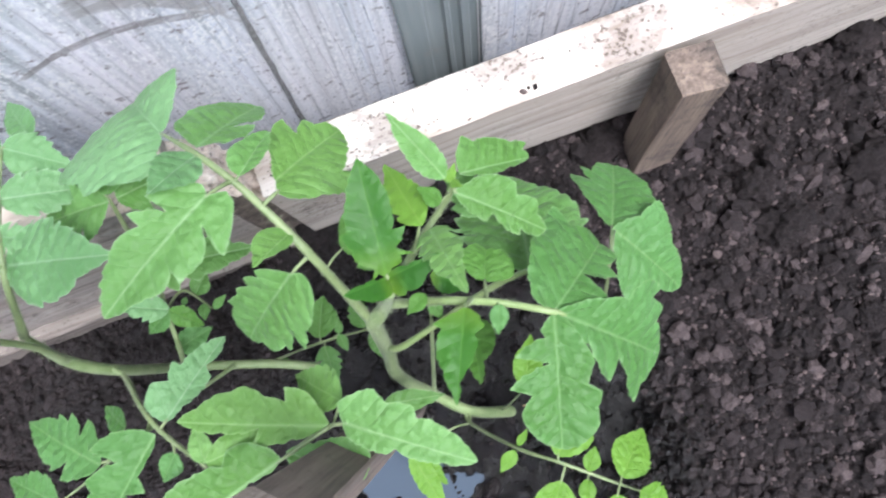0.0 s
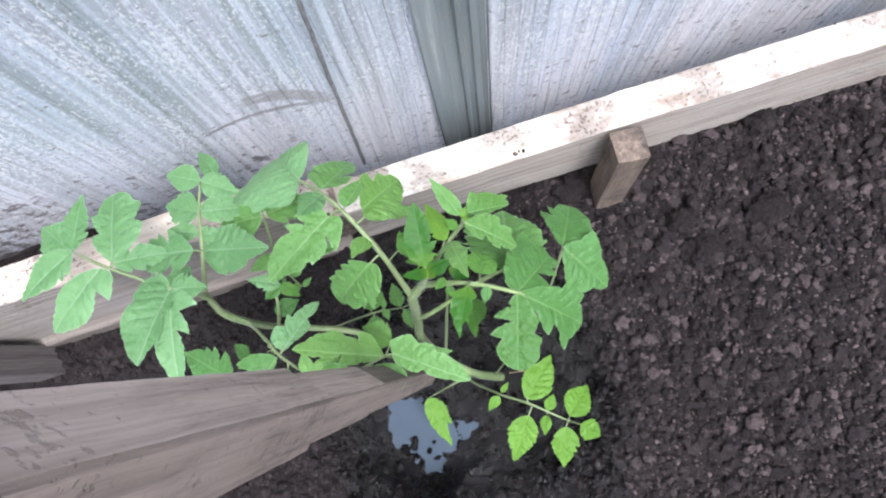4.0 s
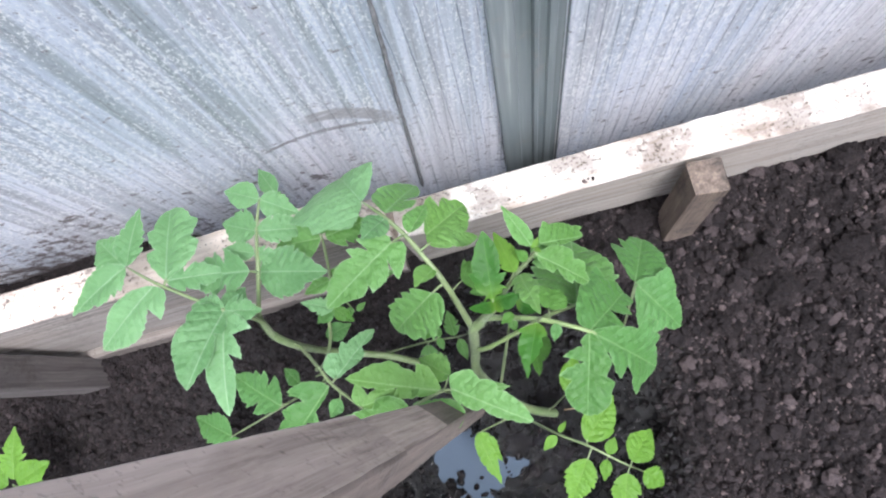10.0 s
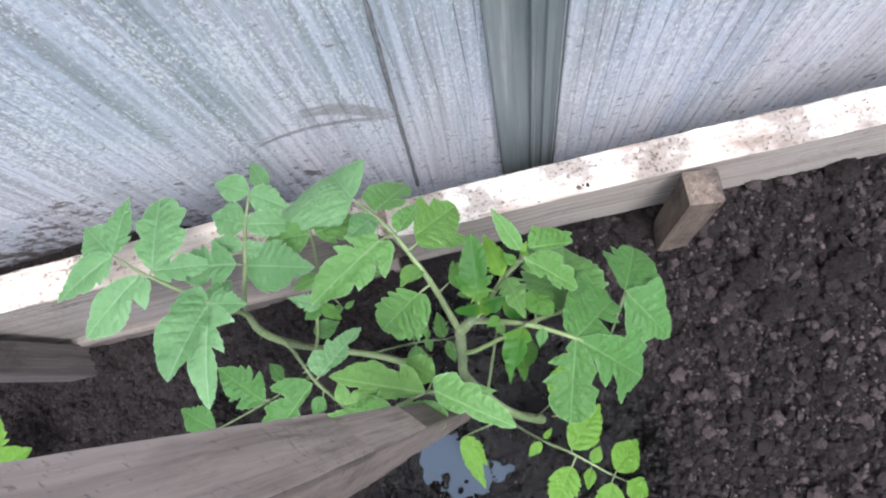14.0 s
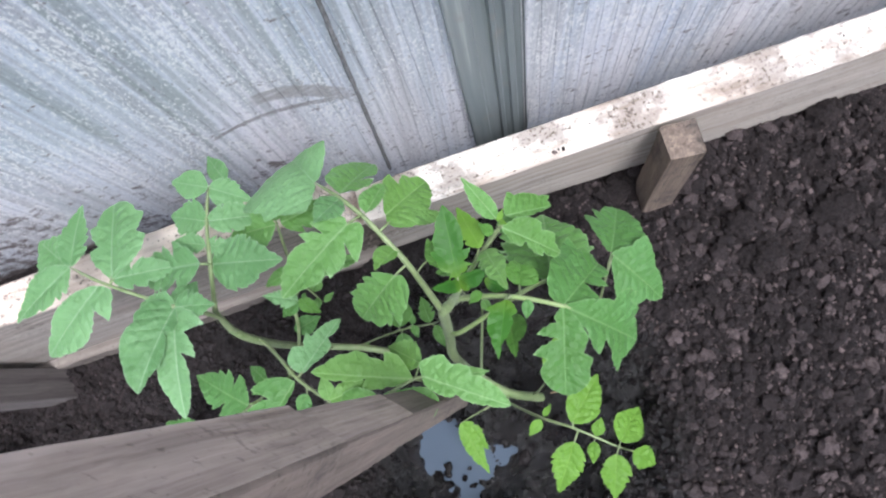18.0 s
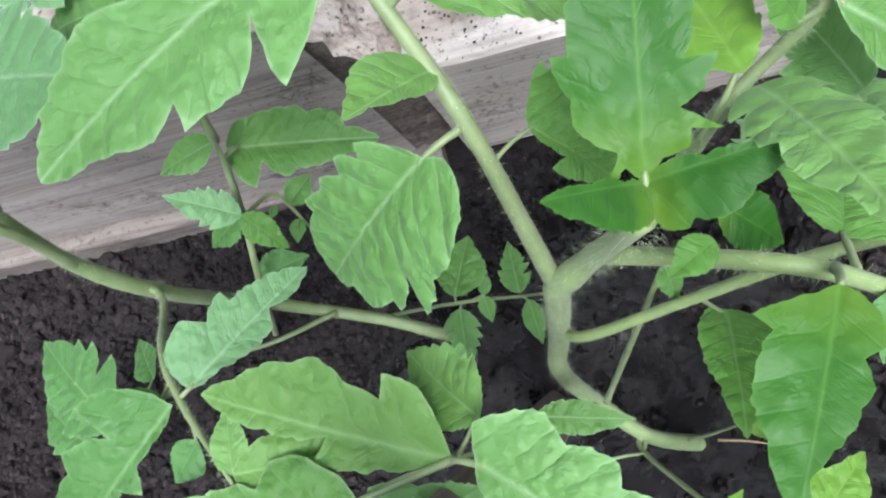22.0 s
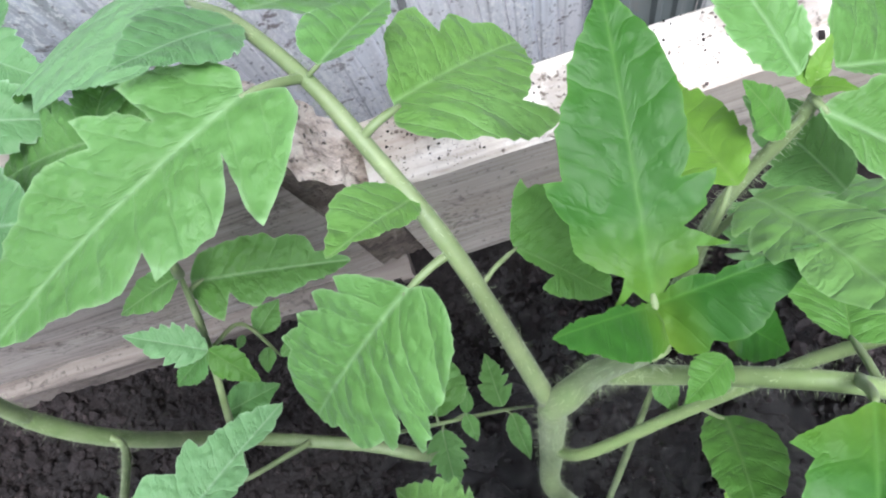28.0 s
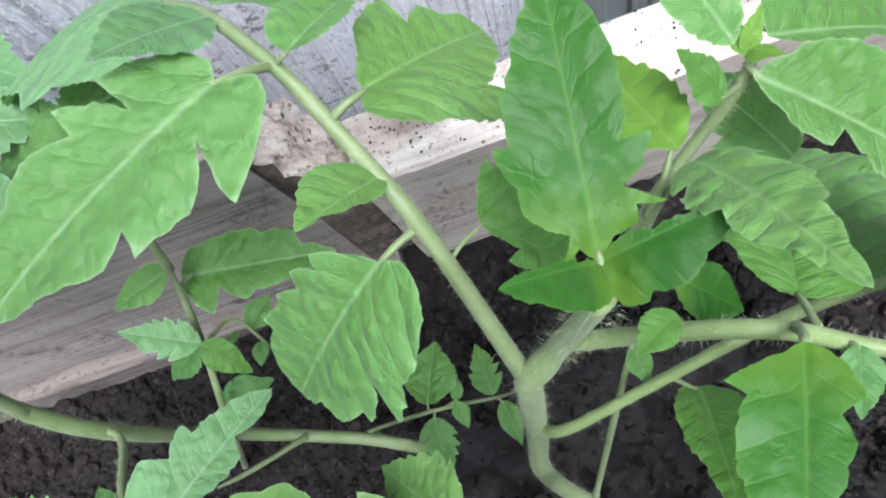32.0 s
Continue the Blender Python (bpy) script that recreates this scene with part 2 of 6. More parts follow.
def clod_material():
    m, nt, b = material("soil_crumb")
    vec = coords(nt)
    own = nt.nodes.new("ShaderNodeAttribute")
    own.attribute_name = "tone"
    fine = noise_tex(nt, vec, 500, 5, 0.7)
    tone = maths(nt, "ADD", maths(nt, "MULTIPLY", fine, 0.45), maths(nt, "MULTIPLY", own.outputs["Fac"], 0.60))
    base = ramp(nt, tone, [(0.2, (0.0085, 0.0065, 0.0067)), (0.52, (0.028, 0.0215, 0.0218)), (0.68, (0.072, 0.0555, 0.055)), (0.80, (0.110, 0.083, 0.079)), (0.94, (0.17, 0.132, 0.126))])
    wet = nt.nodes.new("ShaderNodeAttribute")
    wet.attribute_name = "wet"
    b.inputs["Specular IOR Level"].default_value = 0.22
    base = mix(nt, wet.outputs["Fac"], base, mix(nt, 1.0, base, (0.21, 0.206, 0.215), "MULTIPLY"))
    link(nt, base, b.inputs["Base Color"])
    link(nt, maths(nt, "SUBTRACT", 0.95, maths(nt, "MULTIPLY", wet.outputs["Fac"], 0.68)), b.inputs["Roughness"])
    bump(nt, fine, 0.7, 0.002, b)
    return m


def sheet_material():
    """Twin-wall polycarbonate: milky, streaked along its channels, dirty in its ribs, splashed with soil low down."""
    m, nt, b = material("polycarbonate")
    vec = coords(nt)
    sep = nt.nodes.new("ShaderNodeSeparateXYZ")
    link(nt, vec, sep.inputs[0])
    z = sep.outputs[2]
    # the channels lean a little
    x = maths(nt, "SUBTRACT", sep.outputs[0], maths(nt, "MULTIPLY", maths(nt, "SUBTRACT", z, 0.25), 0.05))

    def along(squeeze):
        c = nt.nodes.new("ShaderNodeCombineXYZ")
        link(nt, x, c.inputs[0])
        link(nt, sep.outputs[1], c.inputs[1])
        link(nt, maths(nt, "MULTIPLY", z, squeeze), c.inputs[2])
        return c.outputs[0]
    low = maths(nt, "DIVIDE", maths(nt, "SUBTRACT", 0.30, z), 0.30, True)
    veil = noise_tex(nt, along(0.10), 14, 4, 0.6)
    base = ramp(nt, veil, [(0.32, (0.72, 0.78, 0.86)), (0.50, (0.86, 0.87, 0.90)), (0.68, (0.95, 0.90, 0.92))])
    hazy = ramp(nt, veil, [(0.35, (0.64, 0.70, 0.75)), (0.65, (0.85, 0.88, 0.93))])
    high = maths(nt, "MULTIPLY", maths(nt, "DIVIDE", maths(nt, "SUBTRACT", z, 0.12), 0.25, True), maths(nt, "DIVIDE", maths(nt, "SUBTRACT", 0.35, x), 0.5, True))
    base = mix(nt, high, base, hazy)
    # dull green-grey runs down the channels
    run = noise_tex(nt, along(0.022), 62, 3, 0.55)
    run = ramp(nt, run, [(0.50, (0, 0, 0)), (0.58, (1, 1, 1))])
    base = mix(nt, maths(nt, "MULTIPLY", run, 0.35), base, (0.43, 0.47, 0.48))
    # each channel is clouded along its rib, some narrowly and some right across
    chan = maths(nt, "DIVIDE", maths(nt, "ADD", x, 3.0), 0.0125)
    lot = nt.nodes.new("ShaderNodeTexWhiteNoise")
    lot.noise_dimensions = "1D"
    link(nt, maths(nt, "FLOOR", chan), lot.inputs["W"])
    reach = maths(nt, "ADD", 0.06, maths(nt, "MULTIPLY", maths(nt, "POWER", lot.outputs["Value"], 1.6), 0.44))
    off = maths(nt, "ABSOLUTE", maths(nt, "SUBTRACT", maths(nt, "FRACT", chan), 0.5))
    wavy = noise_tex(nt, along(0.05), 150, 3, 0.6)
    cloud = maths(nt, "ADD", maths(nt, "SUBTRACT", off, reach), maths(nt, "ADD", 0.5, maths(nt, "MULTIPLY", maths(nt, "SUBTRACT", wavy, 0.5), 0.5)))
    cloud = ramp(nt, cloud, [(0.45, (1, 1, 1)), (0.54, (0, 0, 0))])
    fade = ramp(nt, noise_tex(nt, along(0.10), 26, 3, 0.6), [(0.36, (0.15, 0.15, 0.15)), (0.60, (1, 1, 1))])
    left = maths(nt, "ADD", 0.30, maths(nt, "MULTIPLY", maths(nt, "DIVIDE", maths(nt, "SUBTRACT", 0.10, x), 0.16, True), 0.16))
    base = mix(nt, maths(nt, "MULTIPLY", maths(nt, "MULTIPLY", cloud, fade), left), base, (0.37, 0.40, 0.395))
    thin = noise_tex(nt, along(0.015), 190, 3, 0.6)
    base = mix(nt, maths(nt, "MULTIPLY", ramp(nt, thin, [(0.52, (0, 0, 0)), (0.62, (1, 1, 1))]), 0.46), base, (0.42, 0.42, 0.43))
    # broad dull streaks where water ran down
    for at, half, much, foot in ((-0.130, 0.0022, 0.75, 0.20), (-0.118, 0.0075, 0.55, 0.235), (-0.0985, 0.0045, 0.45, 0.27), (-0.072, 0.0038, 0.50, 0.24),
                                 (-0.042, 0.0040, 0.55, 0.25), (-0.0255, 0.0034, 0.55, 0.21), (-0.1785, 0.0080, 0.60, 0.29), (-0.223, 0.0045, 0.40, 0.30), (0.050, 0.0030, 0.40, 0.06)):
        e = maths(nt, "DIVIDE", maths(nt, "ABSOLUTE", maths(nt, "ADD", maths(nt, "SUBTRACT", x, at), maths(nt, "MULTIPLY", maths(nt, "SUBTRACT", wavy, 0.5), 0.008))), half)
        e = maths(nt, "ADD", e, maths(nt, "MULTIPLY", maths(nt, "SUBTRACT", foot, z), 18.0, True))
        base = mix(nt, maths(nt, "MULTIPLY", ramp(nt, e, [(0.55, (1, 1, 1)), (1.15, (0, 0, 0))]), much), base, (0.36, 0.41, 0.40))
    # lime bloom in fine grains
    patch = noise_tex(nt, coords(nt, (1, 1, 0.4)), 30, 4, 0.6)
    grain = noise_tex(nt, coords(nt, (1, 1, 0.5)), 360, 4, 0.75)
    gr = ramp(nt, maths(nt, "ADD", grain, maths(nt, "MULTIPLY", maths(nt, "SUBTRACT", patch, 0.5), 0.35)), [(0.53, (0, 0, 0)), (0.60, (1, 1, 1))])
    base = mix(nt, maths(nt, "MULTIPLY", gr, 0.90), base, (0.99, 0.99, 0.97))
    base = mix(nt, maths(nt, "MULTIPLY", ramp(nt, grain, [(0.34, (1, 1, 1)), (0.44, (0, 0, 0))]), 0.50), base, (0.28, 0.29, 0.34))
    # pinkish dust towards the ground, flecks and clots of splashed soil
    base = mix(nt, maths(nt, "MULTIPLY", maths(nt, "MULTIPLY", low, veil), 1.0, True), base, (0.93, 0.88, 0.86))
    west = maths(nt, "DIVIDE", maths(nt, "SUBTRACT", -0.02, x), 0.35, True)
    fleck = noise_tex(nt, coords(nt, (0.8, 1, 1.2)), 85, 6, 0.72)
    fleck = maths(nt, "ADD", fleck, maths(nt, "MULTIPLY", low, maths(nt, "ADD", 0.06, maths(nt, "MULTIPLY", west, 0.15))))
    base = mix(nt, maths(nt, "MULTIPLY", ramp(nt, fleck, [(0.64, (0, 0, 0)), (0.69, (1, 1, 1))]), 0.85), base, (0.20, 0.15, 0.14))
    clot = noise_tex(nt, coords(nt, (0.7, 1, 1.1)), 34, 6, 0.7)
    clot = maths(nt, "ADD", clot, maths(nt, "MULTIPLY", maths(nt, "MULTIPLY", low, west), 0.22))
    base = mix(nt, maths(nt, "MULTIPLY", ramp(nt, clot, [(0.665, (0, 0, 0)), (0.70, (1, 1, 1))]), 0.85), base, (0.16, 0.12, 0.11))
    dots = noise_tex(nt, coords(nt, (1, 1, 0.7)), 330, 3, 0.6)
    dots = maths(nt, "ADD", dots, maths(nt, "MULTIPLY", low, 0.05))
    base = mix(nt, maths(nt, "MULTIPLY", ramp(nt, dots, [(0.66, (0, 0, 0)), (0.70, (1, 1, 1))]), 0.65), base, (0.22, 0.19, 0.19))
    # dirt caught in the ribs
    rib = maths(nt, "ABSOLUTE", maths(nt, "SUBTRACT", maths(nt, "FRACT", maths(nt, "DIVIDE", maths(nt, "ADD", x, 3.0), 0.0125)), 0.5))
    rib = maths(nt, "SUBTRACT", 1.0, maths(nt, "MULTIPLY", rib, 14.0), True)
    worn = ramp(nt, noise_tex(nt, along(0.12), 70, 4), [(0.42, (0.0, 0.0, 0.0)), (0.60, (1, 1, 1))])
    base = mix(nt, maths(nt, "MULTIPLY", maths(nt, "MULTIPLY", rib, worn), maths(nt, "ADD", 0.44, maths(nt, "MULTIPLY", low, 0.22))), base, (0.20, 0.20, 0.205))
    # a muddy wiped stroke and the scraped arc under it
    x = sep.outputs[0]
    brush = noise_tex(nt, coords(nt, (0.14, 1, 1.0)), 210, 4, 0.65)

    def stroke(top, bend, mid, thick, grow, x0, x1, ragged):
        d = maths(nt, "SUBTRACT", x, mid)
        zc = maths(nt, "SUBTRACT", top, maths(nt, "MULTIPLY", maths(nt, "MULTIPLY", d, d), bend))
        ez = maths(nt, "DIVIDE", maths(nt, "ABSOLUTE", maths(nt, "SUBTRACT", z, zc)), maths(nt, "ADD", thick, maths(nt, "MULTIPLY", d, grow)))
        ex = maths(nt, "DIVIDE", maths(nt, "ABSOLUTE", maths(nt, "SUBTRACT", x, 0.5 * (x0 + x1))), 0.5 * (x1 - x0))
        e = maths(nt, "ADD", maths(nt, "MAXIMUM", ez, ex), maths(nt, "MULTIPLY", maths(nt, "SUBTRACT", brush, 0.5), ragged))
        return maths(nt, "MULTIPLY", ramp(nt, e, [(0.80, (1, 1, 1)), (1.02, (0, 0, 0))]), ramp(nt, brush, [(0.34, (0.45, 0.45, 0.45)), (0.55, (1, 1, 1))]))
    base = mix(nt, maths(nt, "MULTIPLY", stroke(0.251, 14.0, -0.071, 0.0095, 0.12, -0.080, -0.009, 0.9), 0.72), base, (0.36, 0.335, 0.32))
    base = mix(nt, maths(nt, "MULTIPLY", stroke(0.2225, 5.5, -0.080, 0.0032, 0.02, -0.131, -0.022, 1.2), 0.80), base, (0.23, 0.20, 0.19))
    link(nt, base, b.inputs["Base Color"])
    b.inputs["Roughness"].default_value = 0.42
    bump(nt, maths(nt, "ADD", grain, thin), 0.35, 0.0008, b)
    tr = nt.nodes.new("ShaderNodeBsdfTranslucent")
    link(nt, base, tr.inputs["Color"])
    mx = nt.nodes.new("ShaderNodeMixShader")
    mx.inputs[0].default_value = 0.5
    link(nt, b.outputs[0], mx.inputs[1])
    link(nt, tr.outputs[0], mx.inputs[2])
    link(nt, mx.outputs[0], nt.nodes["Material Output"].inputs["Surface"])
    return m


def roof_material():
    """Clear greenhouse roofing that dims the daylight a little."""
    m, nt, b = material("roofing")
    tp = nt.nodes.new("ShaderNodeBsdfTransparent")
    tp.inputs["Color"].default_value = (0.9, 0.92, 0.95, 1)
    tr = nt.nodes.new("ShaderNodeBsdfTranslucent")
    tr.inputs["Color"].default_value = (0.85, 0.87, 0.9, 1)
    mx = nt.nodes.new("ShaderNodeMixShader")
    mx.inputs[0].default_value = 0.3
    link(nt, tp.outputs[0], mx.inputs[1])
    link(nt, tr.outputs[0], mx.inputs[2])
    link(nt, mx.outputs[0], nt.nodes["Material Output"].inputs["Surface"])
    return m


def plain(name, c1, c2, scale=60, rough=0.7, metal=0.0):
    m, nt, b = material(name)
    link(nt, ramp(nt, noise_tex(nt, coords(nt), scale, 4), [(0.3, c1), (0.7, c2)]), b.inputs["Base Color"])
    b.inputs["Roughness"].default_value = rough
    b.inputs["Metallic"].default_value = metal
    return m


LEAF = leaf_material("leaf", (0.062, 0.155, 0.027), (0.122, 0.265, 0.081), (0.371, 0.530, 0.309), 0.0, 0.58)
LEAF_TOP = leaf_material("top_leaf", (0.015, 0.075, 0.006), (0.032, 0.123, 0.012), (0.092, 0.223, 0.038), 0.42, 0.25)
LEAF_MID = leaf_material("mid_leaf", (0.048, 0.135, 0.024), (0.084, 0.206, 0.063), (0.271, 0.420, 0.201))
LEAF_YOUNG = leaf_material("young_leaf", (0.075, 0.180, 0.016), (0.112, 0.245, 0.030), (0.190, 0.310, 0.080))
LEAF_BLUE = leaf_material("old_leaf", (0.082, 0.190, 0.070), (0.153, 0.300, 0.133), (0.367, 0.500, 0.349))
LEAF_FRESH = leaf_material("fresh_leaf", (0.085, 0.190, 0.034), (0.145, 0.290, 0.086), (0.320, 0.480, 0.229))
LEAF_DEEP = leaf_material("deep_leaf", (0.042, 0.125, 0.014), (0.082, 0.200, 0.038), (0.200, 0.330, 0.131))
LEAF_TIP = leaf_material("tip_leaf", (0.085, 0.190, 0.020), (0.130, 0.265, 0.038), (0.210, 0.340, 0.090), 0.0, 0.35)
STEM = stem_material("stem", (0.115, 0.172, 0.062), (0.195, 0.250, 0.120))
STALK = stem_material("stalk", (0.104, 0.150, 0.058), (0.175, 0.222, 0.104))
PALE_STALK = stem_material("pale_stalk", (0.126, 0.186, 0.064), (0.192, 0.258, 0.104))
HAIR = plain("hair", (0.350, 0.450, 0.240), (0.500, 0.570, 0.380), 200, 0.5)
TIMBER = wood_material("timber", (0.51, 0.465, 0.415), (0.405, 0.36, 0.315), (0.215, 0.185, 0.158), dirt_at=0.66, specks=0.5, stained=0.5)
# paler for board tops: daylight from above put into the colour, with spilled dirt
TIMBER_LIT_TOP = wood_material("lit_timber_top", (0.665, 0.630, 0.590), (0.570, 0.520, 0.472), (0.340, 0.280, 0.235), grain=(9, 50, 50), dirt=(0.10, 0.075, 0.06), dirt_at=0.46, specks=0.95, stain=(0.26, 0.18, 0.13), stained=1.0)
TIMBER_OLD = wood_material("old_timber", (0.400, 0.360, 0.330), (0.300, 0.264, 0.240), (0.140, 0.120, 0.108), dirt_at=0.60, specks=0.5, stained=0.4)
ROTTEN = wood_material("rotten_wood", (0.230, 0.188, 0.158), (0.130, 0.103, 0.086), (0.040, 0.030, 0.026), grain=(12, 60, 60), dirt_at=0.46, specks=0.6, relief=0.004)
TORN = wood_material("torn_wood", (0.80, 0.72, 0.64), (0.62, 0.52, 0.45), (0.20, 0.15, 0.12), grain=(8, 90, 40), dirt_at=0.58, specks=0.9, relief=0.003)
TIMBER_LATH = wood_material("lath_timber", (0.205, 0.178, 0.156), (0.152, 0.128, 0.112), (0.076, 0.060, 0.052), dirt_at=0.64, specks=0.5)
# old board's top, lightened in its colour for the light falling on it
TIMBER_OLD_LIT_TOP = wood_material("lit_old_timber_top", (0.66, 0.57, 0.50), (0.50, 0.41, 0.35), (0.24, 0.18, 0.15), grain=(5, 55, 55), dirt_at=0.55, specks=0.85, stain=(0.36, 0.25, 0.18), stained=0.8)
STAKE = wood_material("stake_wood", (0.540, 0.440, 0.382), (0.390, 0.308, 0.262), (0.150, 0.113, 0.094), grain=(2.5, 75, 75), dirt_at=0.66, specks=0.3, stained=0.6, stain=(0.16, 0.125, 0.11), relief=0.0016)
# brown rougher face of the stake; the shade on it is put into the colour
STAKE_SHADED = wood_material("stake_shaded_side", (0.215, 0.172, 0.148), (0.145, 0.115, 0.098), (0.062, 0.048, 0.041), grain=(2.5, 55, 55), dirt_at=0.6, specks=0.5, relief=0.003)
# darker foot: leaf shade and wet stain both put into its colour
STAKE_SHADED_FOOT = wood_material("shaded_damp_stake_wood", (0.21, 0.165, 0.14), (0.145, 0.112, 0.095), (0.065, 0.05, 0.043), grain=(2.2, 60, 60), dirt_at=0.6, specks=0.4, relief=0.0014)
PEG = wood_material("peg_wood", (0.205, 0.155, 0.120), (0.128, 0.095, 0.075), (0.046, 0.034, 0.028), grain=(6, 80, 80), dirt_at=0.50, specks=0.8, relief=0.003)
PEG_OLD = wood_material("old_peg_wood", (0.15, 0.13, 0.125), (0.10, 0.086, 0.082), (0.045, 0.038, 0.036), dirt_at=0.6)
STRAW = plain("straw", (0.16, 0.11, 0.06), (0.30, 0.22, 0.13), 90, 0.7)
SPLINTER = wood_material("fresh_wood", (0.434, 0.372, 0.310), (0.341, 0.260, 0.198), (0.186, 0.130, 0.093), dirt_at=0.66, specks=0.5)
SOIL, CLOD, SHEET, ROOF = soil_material(), clod_material(), sheet_material(), roof_material()


def profile_material():
    """Dull green-grey plastic with pale runs down it."""
    m, nt, b = material("profile")
    run = noise_tex(nt, coords(nt, (1, 1, 0.03)), 75, 4, 0.6)
    base = ramp(nt, run, [(0.36, (0.115, 0.138, 0.142)), (0.50, (0.165, 0.192, 0.198)), (0.64, (0.205, 0.232, 0.236)), (0.74, (0.34, 0.36, 0.355))])
    spots = noise_tex(nt, coords(nt), 60, 5, 0.65)
    base = mix(nt, maths(nt, "MULTIPLY", ramp(nt, spots, [(0.58, (0, 0, 0)), (0.70, (1, 1, 1))]), 0.5), base, (0.22, 0.20, 0.18))
    link(nt, base, b.inputs["Base Color"])
    b.inputs["Roughness"].default_value = 0.5
    bump(nt, run, 0.3, 0.001, b)
    return m


PROFILE = profile_material()
SEAM = plain("seam_dirt", (0.07, 0.068, 0.068), (0.24, 0.24, 0.245), 140, 0.8)


def water_material():
    m, nt, b = material("water")
    # the blue-grey of the mirrored sky is put into the base colour
    b.inputs["Base Color"].default_value = (0.052, 0.068, 0.090, 1)
    b.inputs["Roughness"].default_value = 0.06
    b.inputs["IOR"].default_value = 1.33
    b.inputs["Specular IOR Level"].default_value = 0.045
    bump(nt, noise_tex(nt, coords(nt), 75, 3), 0.25, 0.002, b)
    return m


WATER = water_material()


# ---------------------------------------------------------------- builders
from mathutils import geometry


def mesh_of(bm, name, mat, smooth=True):
    me = bpy.data.meshes.new(name)
    bm.to_mesh(me)
    bm.free()
    me.materials.append(mat)
    if smooth:
        me.polygons.foreach_set("use_smooth", [True] * len(me.polygons))
    return me


def part(name, bm, mat, parent, label="", smooth=True):
    ob = new(name, mesh_of(bm, name, mat, smooth))
    ob.parent = parent
    if label:
        ob["label"] = label
    return ob


def beam(bm, x0, x1, y0, y1, z0, z1, cuts=24, rough=0.0012, bevel=0.003, seed=0, tilt=0.0, top=False, skew=0.0):
    """A sawn board along x with slightly wavering faces and worn edges."""
    nx = cuts
    ring = []
    b = bevel
    prof = [(y0 + b, z0), (y1 - b, z0), (y1, z0 + b), (y1, z1 - b), (y1 - b, z1), (y0 + b, z1), (y0, z1 - b), (y0, (z0 + z1) / 2), (y0, z0 + b)]
    for i in range(nx + 1):
        x = x0 + (x1 - x0) * i / nx
        row = []
        for k, (y, z) in enumerate(prof):
            n = noise.noise_vector(Vector((x * 9 + seed, y * 30 + k, z * 30))) + 0.6 * noise.noise_vector(Vector((x * 60 + seed, y * 50 + k, z * 50)))
            row.append(bm.verts.new((x + n.x * rough * (1 if 0 < i < nx else 3), y + n.y * rough + tilt * (z - z0) + skew * max(0.0, x - 0.12), z + n.z * rough)))
        ring.append(row)
    m = len(prof)
    for i in range(nx):
        for k in range(m):
            f = bm.faces.new((ring[i][k], ring[i][(k + 1) % m], ring[i + 1][(k + 1) % m], ring[i + 1][k]))
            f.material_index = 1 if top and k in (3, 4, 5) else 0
    bm.faces.new(ring[0])
    bm.faces.new(list(reversed(ring[-1])))


def spline(pts, n):
    """Points along a smooth line through pts."""
    p = [Vector(q) for q in pts]
    p = [2 * p[0] - p[1]] + p + [2 * p[-1] - p[-2]]
    out = []
    for i in range(1, len(p) - 2):
        for k in range(n):
            t = k / n
            a, b, c, d = p[i - 1], p[i], p[i + 1], p[i + 2]
            out.append(0.5 * ((2 * b) + (c - a) * t + (2 * a - 5 * b + 4 * c - d) * t * t + (3 * b - a - 3 * c + d) * t ** 3))
    out.append(p[-2])
    return out


def tube(pts, r0, r1, n=6, sides=10, knobs=0.06, swell=1.25, tip=0.55):
    """A round tapered stem; it swells a little where it begins."""
    bm = bmesh.new()
    line = spline(pts, n)
    rings = []
    up = Vector((0.3, 0.2, 1)).normalized()
    for i, c in enumerate(line):
        d = (line[min(i + 1, len(line) - 1)] - line[max(i - 1, 0)]).normalized()
        s = d.cross(up)
        s = s.normalized() if s.length > 1e-3 else Vector((1, 0, 0))
        u = s.cross(d)
        f = i / (len(line) - 1)
        r = (r0 + (r1 - r0) * f) * (1 + (swell - 1) * max(0, 1 - f * 8)) * (1 + knobs * noise.noise(c * 120))
        r *= 1 - (1 - tip) * max(0, (f - 0.80) / 0.20)
        rings.append([bm.verts.new(c + (s * math.cos(2 * math.pi * k / sides) + u * math.sin(2 * math.pi * k / sides)) * r) for k in range(sides)])
    for a, b in zip(rings, rings[1:]):
        for k in range(sides):
            bm.faces.new((a[k], a[(k + 1) % sides], b[(k + 1) % sides], b[k]))
    bm.faces.new(list(reversed(rings[0])))
    bm.faces.new(rings[-1])
    return bm


